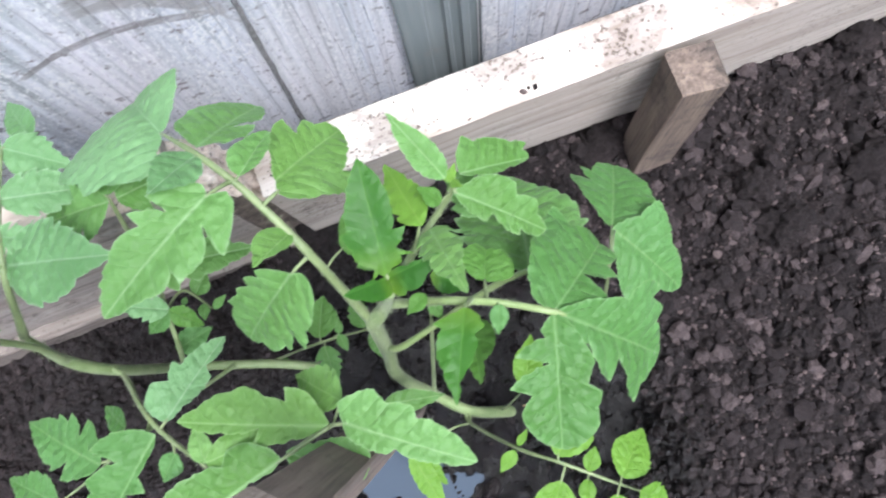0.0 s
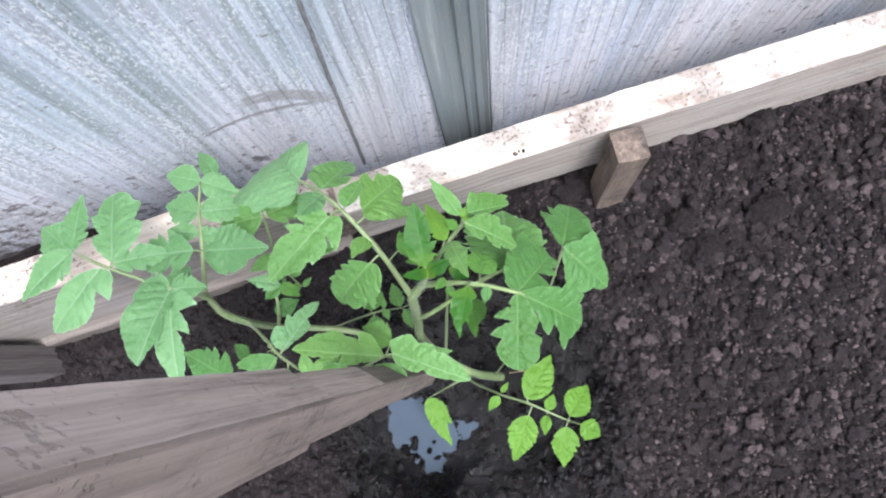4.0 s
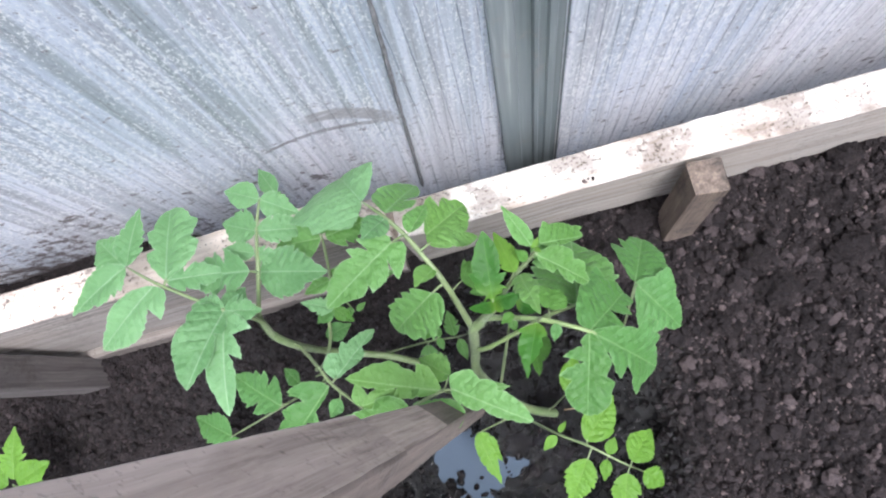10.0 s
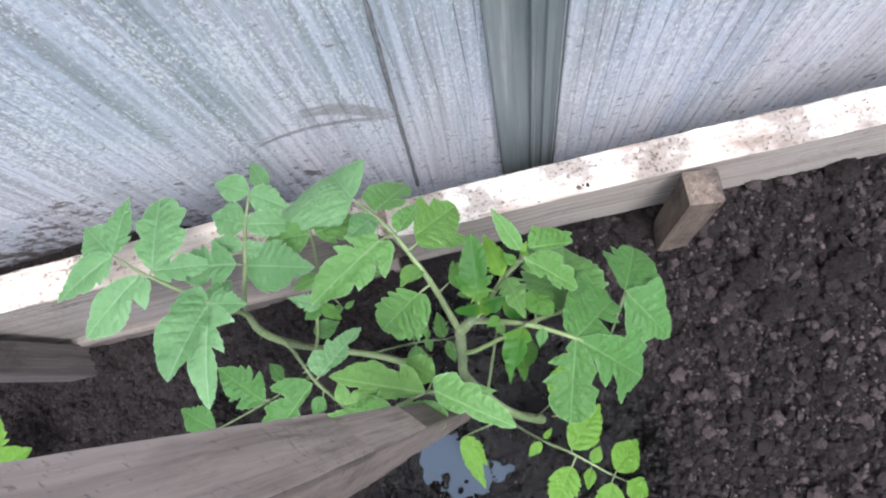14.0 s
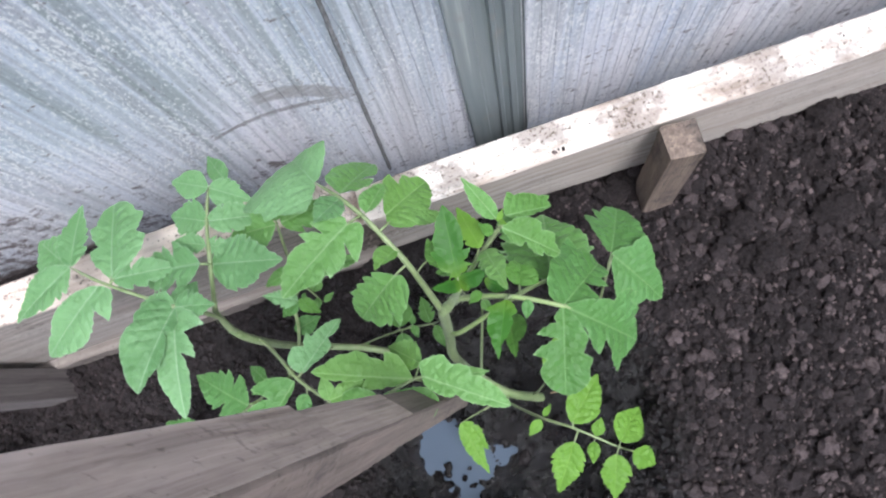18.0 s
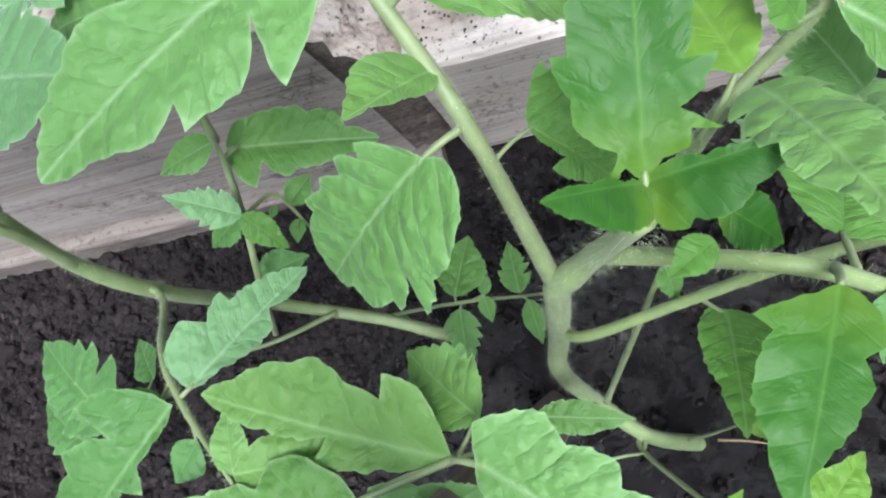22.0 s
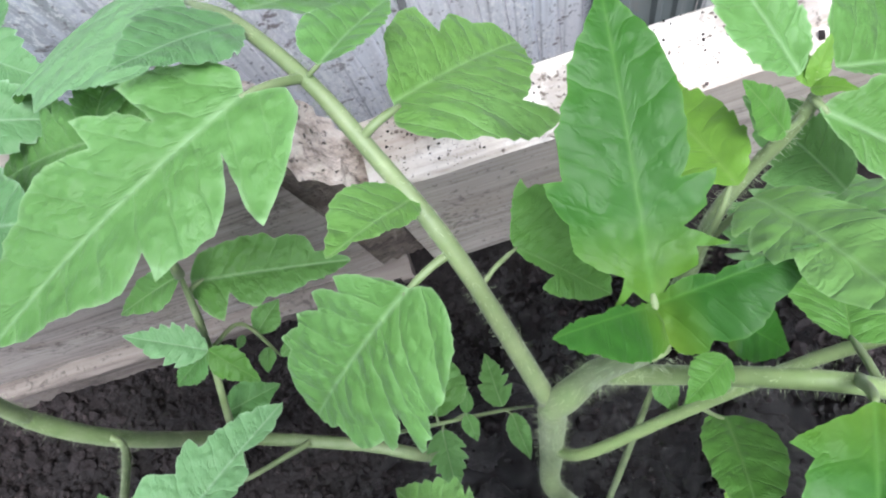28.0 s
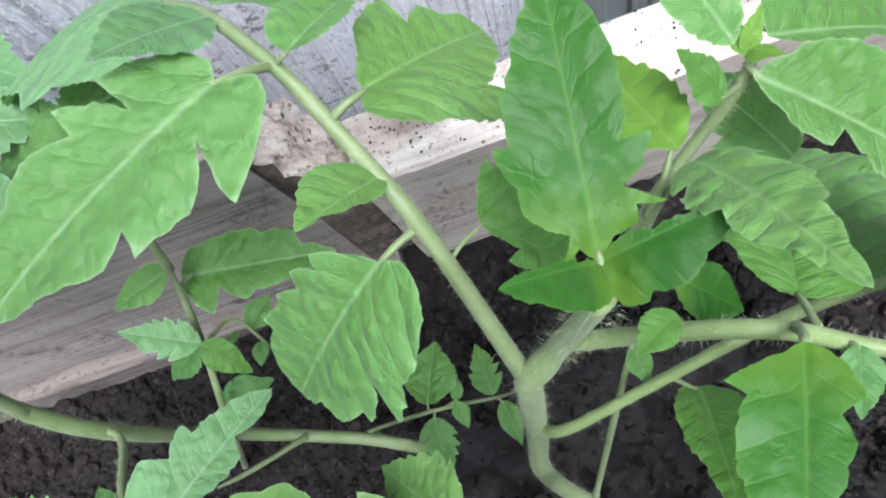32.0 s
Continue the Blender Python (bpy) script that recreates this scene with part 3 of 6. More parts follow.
def hairs(pts, r0, r1, count, length, seed):
    """Fine soft hairs standing off a stem."""
    rnd = random.Random(seed)
    line = spline(pts, 8)
    steps = [(b - a).length for a, b in zip(line, line[1:])]
    verts, faces = [], []
    for _ in range(count):
        i = rnd.choices(range(len(steps)), steps)[0]
        f = i + rnd.random()
        c = line[i].lerp(line[i + 1], f - i)
        d = (line[i + 1] - line[i]).normalized()
        s = Vector((rnd.gauss(0, 1), rnd.gauss(0, 1), rnd.gauss(0, 1)))
        s = (s - d * s.dot(d)).normalized()
        r = r0 + (r1 - r0) * f / (len(line) - 1)
        o = c + s * r * 0.95
        e = o + (s + d * rnd.gauss(0, 0.35)) .normalized() * length * rnd.uniform(0.4, 1.1)
        w = d.cross(s) * 0.00003
        k = len(verts)
        verts += [o - w, o + w, o + d * 0.00006, e]
        faces += [(k, k + 1, k + 3), (k + 1, k + 2, k + 3), (k + 2, k, k + 3)]
    bm = bmesh.new()
    vs = [bm.verts.new(v) for v in verts]
    for q in faces:
        bm.faces.new([vs[i] for i in q])
    return bm


def edge_points(style, width, rnd):
    """Lobe tips, and the notches between them, along one edge of a leaflet: how far along the blade, how far out, in blade lengths."""
    cuts = []
    if style == "lob":
        cuts = [(0.24, 0.50), (0.43, 0.36)]
        s, lo, hi, d0 = 0.58, 0.10, 0.14, 0.24
    elif style == "ser":
        s, lo, hi, d0 = 0.18, 0.11, 0.15, 0.24
    else:
        s, lo, hi, d0 = 0.22, 0.12, 0.18, 0.10
    while s < 0.92:
        cuts.append((s, d0))
        s += rnd.uniform(lo, hi) * rnd.uniform(0.75, 1.45)
    out = [(0.02, 0.12 * width)]
    for s, d in cuts:
        s += rnd.uniform(-0.025, 0.025)
        w = 0.53 * width * math.sin(math.pi * s ** 0.60) ** (0.66 + 0.5 * s)
        out.append((s + 0.40 * w * (1 - s), w))
        out.append((s + 0.30 * w * (1 - s) + 0.015, w * (1 - d * rnd.uniform(0.25, 1.35))))
    return out


def edge_line(pts, rnd):
    """The edge drawn out: bulging between a notch and the next lobe tip."""
    pts = [(0.0, 0.0)] + list(pts) + [(1.0, 0.0)]
    out = []
    for k in range(len(pts) - 1):
        (a, o), (b, p) = pts[k], pts[k + 1]
        size = math.hypot(b - a, p - o)
        into_notch = k + 2 < len(pts) and p < o and pts[k + 2][1] > p
        bulge = -0.02 if into_notch else 0.075 if size > 0.15 else 0.04
        n = max(2, round(size / 0.022))
        teeth = 0 if into_notch or size < 0.18 else round(size / 0.10)
        for i in range(n):
            t = i / n
            w = bulge * 4 * t * (1 - t) + (rnd.uniform(-0.02, 0.02) if 0 < i else 0)
            if teeth:
                w += 0.013 / size * ((t * teeth) % 1.0) ** 1.4 * min(1.0, 6 * (1 - t))
            out.append((a + (b - a) * t - (p - o) * w, max(0.0, o + (p - o) * t + (b - a) * w)))
    return out[1:]


def blade_plan(left, right, rnd):
    """A leaf blade laid flat: triangles between its outline and the midrib. Returns the points, which of them lie on the edge, and the faces."""
    r, lf = edge_line(right, rnd), edge_line(left, rnd)
    rim = [(0.0, 0.0)] + r + [(1.0, 0.0)] + [(a, -o) for a, o in reversed(lf)]
    n = len(rim)
    edges = [(k, (k + 1) % n) for k in range(n)]
    ring = np.array(rim)
    nxt = np.roll(ring, -1, axis=0)
    step = 0.032
    ga, go = np.meshgrid(np.arange(ring[:, 0].min(), ring[:, 0].max(), step), np.arange(ring[:, 1].min(), ring[:, 1].max(), step))
    go = go + 0.003
    ga = ga + 0.5 * step * (np.arange(ga.shape[0]) % 2)[:, None]
    p = np.stack([ga.ravel(), go.ravel()], 1)
    y0, y1 = ring[:, 1][None], nxt[:, 1][None]
    cross = (y0 > p[:, 1:2]) != (y1 > p[:, 1:2])
    at = ring[:, 0][None] + (p[:, 1:2] - y0) / np.where(y1 == y0, 1e-9, y1 - y0) * (nxt[:, 0] - ring[:, 0])[None]
    inside = (cross & (p[:, 0:1] < at)).sum(1) % 2 == 1
    near = np.sqrt(((p[:, None] - ring[None]) ** 2).sum(2)).min(1)
    p = p[inside & (near > 0.016) & (np.abs(p[:, 1]) > 0.012)]
    mid = [(k / 30, 0.0) for k in range(1, 30)]
    edges += [(0 if k == 0 else n + k - 1, n + k if k < 29 else len(r) + 1) for k in range(30)]
    pts = rim + mid + [tuple(q) for q in p]
    vs, _, fs, origin, *_ = geometry.delaunay_2d_cdt([Vector(q) for q in pts], edges, [], 1, 1e-5)
    return vs, [any(i < n for i in o) for o in origin], fs


def leaflet(name, parent, base, tip, width, style="ov", roll=0.0, droop=0.12, mat=None, cup=0.16, seed=0, label="", lobes=None):
    """A leaf blade from its base to its tip: folded along the midrib, pleated between its veins, drooping, with toothed or lobed edges.
    lobes: the lobe tips and notches of its left and right edge, where it has a form of its own."""
    base, tip = Vector(base), Vector(tip)
    ax = tip - base
    length = ax.length
    ax.normalize()
    nrm = Vector((0.04, -0.05, 1.0))
    nrm = (nrm - ax * nrm.dot(ax))
    nrm = nrm.normalized() if nrm.length > 0.05 else Vector((0, -1, 0))
    nrm = Matrix.Rotation(radians(roll), 3, ax) @ nrm
    side = ax.cross(nrm)
    rnd = random.Random(seed * 7 + 3)
    left, right = lobes or (edge_points(style, width * rnd.uniform(0.92, 1.08), rnd), edge_points(style, width * rnd.uniform(0.92, 1.08), rnd))
    wav, ph, veins = rnd.uniform(0.5, 1.2), rnd.uniform(0, 6), rnd.uniform(4.6, 5.6) + 45 * length
    cup *= rnd.uniform(0.8, 2.0)
    droop *= 1.5
    vs, rims, fs = blade_plan(left, right, rnd)
    wide = max(0.15, max(abs(v.y) for v in vs))
    co, blade, ribs = [], [], []
    for v in vs:
        a, o = v.x, v.y
        e = abs(o) / wide
        line = (a - 0.62 * abs(o) + 0.25 * o * o) * veins + (0.0 if o > 0 else 0.42) + 0.35 * noise.noise(Vector((a * 4 + seed, (1 if o > 0 else -1) * 3.0, 0.5)))
        pleat = math.sin(math.pi * (line % 1.0)) ** 0.8 * min(1.0, abs(o) * 9)
        h = -droop * (a * a - 0.55 * a) * 0.9
        h += cup * (abs(o) - 0.95 * o * o / wide)
        h += 0.30 * min(0.06, length) * pleat * (1 - 0.5 * e) * (0.6 + 0.8 * noise.noise(Vector((a * 5, o * 5, seed * 2.3 + 5))))
        h += 0.028 * wav * math.sin(a * 8 + ph + (1.3 if o > 0 else 0)) * e * e
        h += 0.018 * noise.noise(Vector((a * 7 + seed, o * 7, seed * 1.7))) * min(1, abs(o) * 8)
        co.append(base + ax * (a * length) + side * (o * length) + nrm * (h * length))
        blade.append((a, o + 0.5))
        ribs.append((line, length))
    me = bpy.data.meshes.new(name)
    me.from_pydata(co, [], [f[::-1] for f in fs])
    for title, data in (("blade", blade), ("rib", ribs)):
        uv = me.uv_layers.new(name=title)
        uv.data.foreach_set("uv", [c for lp in me.loops for c in data[lp.vertex_index]])
    at = me.attributes.new("rim", "FLOAT", "POINT")
    at.data.foreach_set("value", [1.0 if r else 0.0 for r in rims])
    me.materials.append(mat or LEAF)
    me.polygons.foreach_set("use_smooth", [True] * len(me.polygons))
    ob = new(name, me)
    ob.parent = parent
    if label:
        ob["label"] = label
    return ob


# ---------------------------------------------------------------- the place
def empty(name, at=(0, 0, 0)):
    ob = new(name)
    ob.empty_display_size = 0.05
    ob.location = at
    return ob


def sheet(name, x0, x1, y, z0, z1, label):
    """One twin-wall sheet with a fine groove at every rib."""
    bm = bmesh.new()
    pts = [(x0, 0.0)]
    k = math.floor((x0 + 3.0) / 0.0125) + 1
    while -3.0 + (k - 0.5) * 0.0125 < x1 - 0.002:
        c = -3.0 + (k - 0.5) * 0.0125
        if c > x0 + 0.002:
            pts += [(c - 0.0007, 0.0), (c, 0.0011), (c + 0.0007, 0.0)]
        k += 1
    pts.append((x1, 0.0))
    prev = None
    for x, dy in pts:
        col = [bm.verts.new((x, y + dy, z0)), bm.verts.new((x, y + dy, z1)), bm.verts.new((x, y + 0.008, z1)), bm.verts.new((x, y + 0.008, z0))]
        if prev:
            for k in range(4):
                bm.faces.new((prev[k], col[k], col[(k + 1) % 4], prev[(k + 1) % 4]))
        prev = col
    ob = new(name, mesh_of(bm, name, SHEET, False))
    return tagged(ob, label, "wall", kind="structure")


WALL_Y = 0.186
sheet("wall_north", -3.0, 0.075, WALL_Y, -0.3, 2.0, "milky ribbed polycarbonate sheet, streaked and splashed with soil").location.z = 0
sheet("wall_north_east", 0.128, 3.0, WALL_Y - 0.004, -0.3, 2.0, "milky ribbed polycarbonate sheet beside a grey joint strip")


def box(name, x0, x1, y0, y1, z0, z1, mat):
    bm = bmesh.new()
    bmesh.ops.create_cube(bm, size=1.0)
    for v in bm.verts:
        v.co = Vector(((x0 + x1) / 2 + v.co.x * (x1 - x0), (y0 + y1) / 2 + v.co.y * (y1 - y0), (z0 + z1) / 2 + v.co.z * (z1 - z0)))
    bmesh.ops.bevel(bm, geom=list(bm.edges), offset=min(0.002, 0.2 * min(x1 - x0, y1 - y0, z1 - z0)), segments=2, affect="EDGES")
    return new(name, mesh_of(bm, name, mat, False))


# unseen wall, added and made dark to cut the light from this side
tagged(box("wall_south", -3.0, 3.0, -2.62, -2.61, -0.1, 2.0, PEG_OLD), "unseen dark wall added to cut the light from across the greenhouse", "wall", kind="structure")
tagged(box("wall_west", -3.01, -3.0, -2.6, 0.18, -0.1, 2.0, SHEET), "plain milky polycarbonate end wall", "wall", kind="structure")
tagged(box("wall_east", 3.0, 3.01, -2.6, 0.18, -0.1, 2.0, SHEET), "plain milky polycarbonate end wall", "wall", kind="structure")
tagged(box("ceiling", -3.01, 3.01, -2.63, 0.2, 2.0, 2.006, ROOF), "clear greenhouse roofing letting daylight through", "ceiling", kind="structure")


def hollow(x, y):
    """How far down the watered hollow goes at a place, 0 to 1."""
    dx, dy = (x - 0.0) / 0.155, (y + 0.085) / 0.125
    r = math.sqrt(dx * dx + dy * dy)
    r += 0.16 * noise.noise(Vector((x * 14, y * 14, 3)))
    t = min(1, max(0, (1.25 - r) / 0.75))
    return t * t * (3 - 2 * t)


def wetness(x, y):
    """How wet the soil is: the watered patch round the plants."""
    r = math.hypot((x - 0.008) / 0.165, (y + 0.100) / 0.195) + 0.24 * noise.noise(Vector((x * 11, y * 11, 7)))
    t = min(1, max(0, (1.18 - r) / 0.30))
    damp = math.hypot((x + 0.20) / 0.15, (y - 0.01) / 0.10) + 0.25 * noise.noise(Vector((x * 12, y * 12, 6)))
    return max(t * t * (3 - 2 * t), 0.42 * min(1, max(0, (1.2 - damp) / 0.4)))


WATER_Z = -0.1045
POOL = [(-0.098, -0.084), (-0.102, -0.116), (-0.098, -0.136), (-0.083, -0.155), (-0.073, -0.175), (-0.051, -0.182), (-0.040, -0.169),
        (-0.023, -0.156), (0.012, -0.147), (0.004, -0.131), (-0.019, -0.126), (-0.035, -0.100), (-0.052, -0.083), (-0.076, -0.078)]


def pool_reach(x, y):
    """How far inside the puddle's outline a place lies; negative outside."""
    if not (-0.14 < x < 0.05 and -0.22 < y < -0.04):
        return -1.0
    near, inside = 1.0, False
    for (ax, ay), (bx, by) in zip(POOL, POOL[1:] + POOL[:1]):
        ux, uy = bx - ax, by - ay
        t = min(1.0, max(0.0, ((x - ax) * ux + (y - ay) * uy) / (ux * ux + uy * uy)))
        near = min(near, math.hypot(x - ax - t * ux, y - ay - t * uy))
        if (ay > y) != (by > y) and x < ax + (y - ay) / uy * ux:
            inside = not inside
    return near if inside else -near


def ground_z(x, y):
    z = 0.010 * noise.noise(Vector((x * 7, y * 7, 0))) + 0.005 * noise.noise(Vector((x * 40, y * 40, 5)))
    z += 0.004 * noise.noise(Vector((x * 130, y * 130, 9)))
    z += 0.014 * (0.55 - noise.voronoi(Vector((x * 42, y * 42, 1)))[0][0]) + 0.007 * (0.5 - noise.voronoi(Vector((x * 95, y * 95, 2)))[0][0])
    if y > 0.141:
        z += 0.09 if x < -0.28 else 0.09 - 0.24 * min(1, (x + 0.28) / 0.12)
    z += 0.011 * noise.noise(Vector((x * 48, y * 48, 2))) * hollow(x, y)
    z += -0.012 - 0.078 * hollow(x, y) - 0.02 * min(1, max(0, (-0.05 - x) / 0.2)) * (1 if y < 0.13 else 0)
    d = pool_reach(x, y)
    if d > -0.03:
        t = min(1.0, (d + 0.03) / 0.026)
        bed = WATER_Z + 0.0022 - 0.55 * d + 0.0050 * noise.noise(Vector((x * 55, y * 55, 4))) + 0.0060 * noise.noise(Vector((x * 120, y * 120, 8)))
        z += (bed - z) * t * t * (3 - 2 * t)
    return z


def ground():
    bm = bmesh.new()
    wet = bm.verts.layers.float.new("wet")

    def axis(lo, hi, a, b, fine, coarse):
        out, x = [], lo
        while x < hi:
            out.append(x)
            d = max(a - x, x - b, 0)
            x += fine + coarse * d
        return out + [hi]
    xs = axis(-3.0, 3.0, -0.6, 0.6, 0.0034, 0.35)
    ys = axis(-2.6, 0.19, -0.42, 0.19, 0.0034, 0.35)
    grid = []
    for y in ys:
        row = []
        for x in xs:
            v = bm.verts.new((x, y, ground_z(x, y)))
            v[wet] = wetness(x, y)
            row.append(v)
        grid.append(row)
    for a, b in zip(grid, grid[1:]):
        for p, q, r, s in zip(a, a[1:], b[1:], b):
            bm.faces.new((p, q, r, s))
    ob = new("ground", mesh_of(bm, "ground", SOIL))
    return tagged(ob, "dark crumbly garden soil, wet in the watered hollow", "soil", kind="structure")


ground()


def crumbs():
    """Loose clods and crumbs over the bed."""
    rnd = random.Random(11)

    def ball(sub):
        ico = bmesh.new()
        bmesh.ops.create_icosphere(ico, subdivisions=sub, radius=1.0)
        out = [v.co.copy() for v in ico.verts], [[v.index for v in f.verts] for f in ico.faces]
        ico.free()
        return out
    small, large = ball(1), ball(2)
    vs, fs, ws, ts = [], [], [], []
    for n in range(60000):
        x = rnd.uniform(-0.62, 0.66)
        y = rnd.uniform(-0.42, 0.10) if rnd.random() < 0.96 else rnd.uniform(0.142, 0.183)
        r = min(0.0065, 0.0010 * math.exp(abs(rnd.gauss(0, 0.65))))
        if n % 6 == 0 and x > 0.06:
            r = rnd.uniform(0.0018, 0.0050) * (1.8 if rnd.random() < 0.10 else 1)
        elif n % 5 == 0 and x < -0.07:
            r = rnd.uniform(0.0018, 0.0042)
        if n < 9:
            x, y = rnd.gauss(-0.065, 0.018), rnd.gauss(-0.146, 0.014)
            r = rnd.uniform(0.0022, 0.0055)
        elif hollow(x, y) > 0.4 and rnd.random() < 0.85:
            continue
        if 9 <= n < 1600:
            # spilled on top of the boards
            if n < 900:
                x, y, z = -0.040 + rnd.expovariate(1 / 0.060), rnd.uniform(0.105, 0.137), 0.1212
            elif n < 1250:
                x, y, z = rnd.uniform(-0.04, 0.75), rnd.uniform(0.105, 0.137), 0.1212
            else:
                x, y, z = -0.078 - rnd.expovariate(1 / 0.12), rnd.uniform(0.110, 0.141), 0.1852
            r = min(0.0009, 0.00018 * math.exp(abs(rnd.gauss(0, 0.7))))
        elif 1600 <= n < 1604:
            x, y, z = 0.127 + 0.0042 * (n - 1600), 0.110 - 0.001 * (n % 2), 0.1215
            r = 0.0016 + 0.0004 * (n % 3)
        else:
            z = ground_z(x, y) + r * 0.3
            if n < 9:
                z = max(z, -0.104)
        tone = rnd.random() ** 1.3 * (0.72 if r > 0.0034 else 0.92) * (1.0 if x > 0.0 else 0.66)
        a = Matrix.Rotation(rnd.uniform(0, 6.28), 3, Vector((rnd.gauss(0, 1), rnd.gauss(0, 1), rnd.gauss(0, 1))).normalized())
        sq = Vector((rnd.uniform(0.75, 1.3), rnd.uniform(0.75, 1.3), rnd.uniform(0.6, 1.0)))
        k = len(vs)
        w = wetness(x, y)
        base, tris = large if r > 0.0034 else small
        for c in base:
            f = 1 + 0.62 * noise.noise(c * 1.6 + Vector((n, 0, 0))) if r > 0.0034 else rnd.uniform(0.55, 1.3)
            c = a @ Vector((c.x * sq.x, c.y * sq.y, c.z * sq.z)) * r * f
            vs.append((x + c.x, y + c.y, z + c.z))
            ws.append(w)
            ts.append(tone)
        fs += [[k + i for i in t] for t in tris]
    me = bpy.data.meshes.new("soil_crumbs")
    me.from_pydata(vs, [], fs)
    at = me.attributes.new("wet", "FLOAT", "POINT")
    at.data.foreach_set("value", ws)
    at = me.attributes.new("tone", "FLOAT", "POINT")
    at.data.foreach_set("value", ts)
    me.materials.append(CLOD)
    return tagged(new("soil_crumbs", me), "loose dark soil crumbs and small clods over the bed", "soil", kind="stuff")


crumbs()


def puddle():
    bm = bmesh.new()
    c = Vector((-0.045, -0.128, WATER_Z))
    ring = []
    n = 48
    for i in range(n):
        a = 2 * math.pi * i / n
        ring.append(bm.verts.new((c.x + 0.088 * math.cos(a), c.y + 0.078 * math.sin(a), c.z)))
    bm.faces.new(ring)
    return tagged(new("puddle", mesh_of(bm, "puddle", WATER)), "shallow muddy puddle in the wet hollow, sky reflection put into its blue-grey colour", "water", kind="structure")


puddle()

# boards along the foot of the wall
def plank(name, parent, at, mats, *size, **more):
    bm = bmesh.new()
    beam(bm, *size, **more)
    ob = part(name, bm, mats[0], parent, smooth=False)
    for extra in mats[1:]:
        ob.data.materials.append(extra)
    ob.matrix_parent_inverse = Matrix.Translation(at).inverted()
    return ob


def splinters(parent, at, x, y0, y1, z0, z1, way, count, seed):
    """Torn fibres at the broken end of a board."""
    rnd = random.Random(seed)
    for _ in range(count):
        bm = bmesh.new()
        y, z = rnd.uniform(y0, y1), rnd.uniform(z0, z1)
        w, h, ln = rnd.uniform(0.001, 0.003), rnd.uniform(0.002, 0.004), rnd.uniform(0.004, 0.013)
        root = [bm.verts.new((x - way * 0.004, y + a * w, z + b * h)) for a, b in ((-1, -1), (1, -1), (1, 1), (-1, 1))]
        tip = [bm.verts.new((x + way * ln, y + a * w * 0.25 + rnd.gauss(0, 0.001), z + b * h * 0.3 + rnd.gauss(0, 0.002))) for a, b in ((-1, -1), (1, -1), (1, 1), (-1, 1))]
        for k in range(4):
            bm.faces.new((root[k], root[(k + 1) % 4], tip[(k + 1) % 4], tip[k]))
        bm.faces.new(tip)
        bm.faces.new(root[::-1])
        ob = part("splinter", bm, SPLINTER, parent, smooth=False)
        ob.matrix_parent_inverse = Matrix.Translation(at).inverted()


AT = (0.2, 0.12, 0)
edging = empty("edging_board", AT)
tagged(edging, "pale weathered timber edging board standing on its edge", "board")
plank("plank", edging, AT, (TIMBER, TIMBER_LIT_TOP), -0.045, 1.6, 0.104, 0.138, -0.012, 0.121, cuts=220, seed=1, bevel=0.0016, rough=0.0010, top=True, skew=-0.018)
splinters(edging, AT, -0.045, 0.108, 0.136, 0.0, 0.112, -1, 6, 4)

AT = (-0.6, 0.12, 0)
edging2 = empty("edging_board", AT)
tagged(edging2, "grey weathered timber edging board with a split lower strip", "board")
plank("plank", edging2, AT, (TIMBER_OLD, TIMBER_OLD_LIT_TOP), -1.6, -0.075, 0.108, 0.142, 0.0, 0.185, cuts=200, seed=5, bevel=0.0018, rough=0.0014, top=True)
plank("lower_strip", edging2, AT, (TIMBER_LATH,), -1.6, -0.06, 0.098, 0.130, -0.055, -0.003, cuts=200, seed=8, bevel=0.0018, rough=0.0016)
splinters(edging2, AT, -0.064, 0.112, 0.138, 0.08, 0.120, 1, 4, 9)


def torn_end(parent, at):
    """The broken end of the board: pale torn wood sloping down, rotten and dark below."""
    bm = bmesh.new()
    nx, ny, nz = 26, 18, 20

    def top(u, y):
        z = 0.1825 - 0.085 * u ** 1.25 + 0.007 * noise.noise(Vector((u * 5, y * 160, 3))) * min(1, u * 4)
        return z + 0.004 * noise.noise(Vector((u * 12, y * 420, 6))) * min(1, u * 4)

    def node(u, y, z):
        e = 0.0035 * noise.noise(Vector((u * 8, y * 90, z * 90)))
        return bm.verts.new((-0.080 + 0.0325 * u + e * (u > 0.15), y + e * min(1, u * 5), z))
    ys = [0.1095 + 0.031 * k / ny for k in range(ny + 1)]
    lid = [[node(i / nx, y, top(i / nx, y)) for y in ys] for i in range(nx + 1)]
    for a, b in zip(lid, lid[1:]):
        for p, q, c, d in zip(a, a[1:], b[1:], b):
            bm.faces.new((p, d, c, q)).material_index = 1

    def curtain(rim, where):
        rows = [rim]
        for k in range(1, nz + 1):
            rows.append([node(u, y, top(u, y) * (1 - k / nz) + 0.004 * k / nz) for u, y in where])
        for a, b in zip(rows, rows[1:]):
            for p, q, c, d in zip(a, a[1:], b[1:], b):
                bm.faces.new((p, d, c, q))
    curtain([row[0] for row in lid], [(i / nx, ys[0]) for i in range(nx + 1)])
    curtain(lid[-1], [(1.0, y) for y in ys])
    curtain([row[-1] for row in lid], [(i / nx, ys[-1]) for i in range(nx + 1)])
    bmesh.ops.remove_doubles(bm, verts=bm.verts, dist=0.00005)
    bmesh.ops.recalc_face_normals(bm, faces=bm.faces)
    ob = part("torn_end", bm, ROTTEN, parent, "pale torn wood over a dark rotten end", smooth=False)
    ob.data.materials.append(TORN)
    ob.matrix_parent_inverse = Matrix.Translation(at).inverted()


torn_end(edging2, AT)


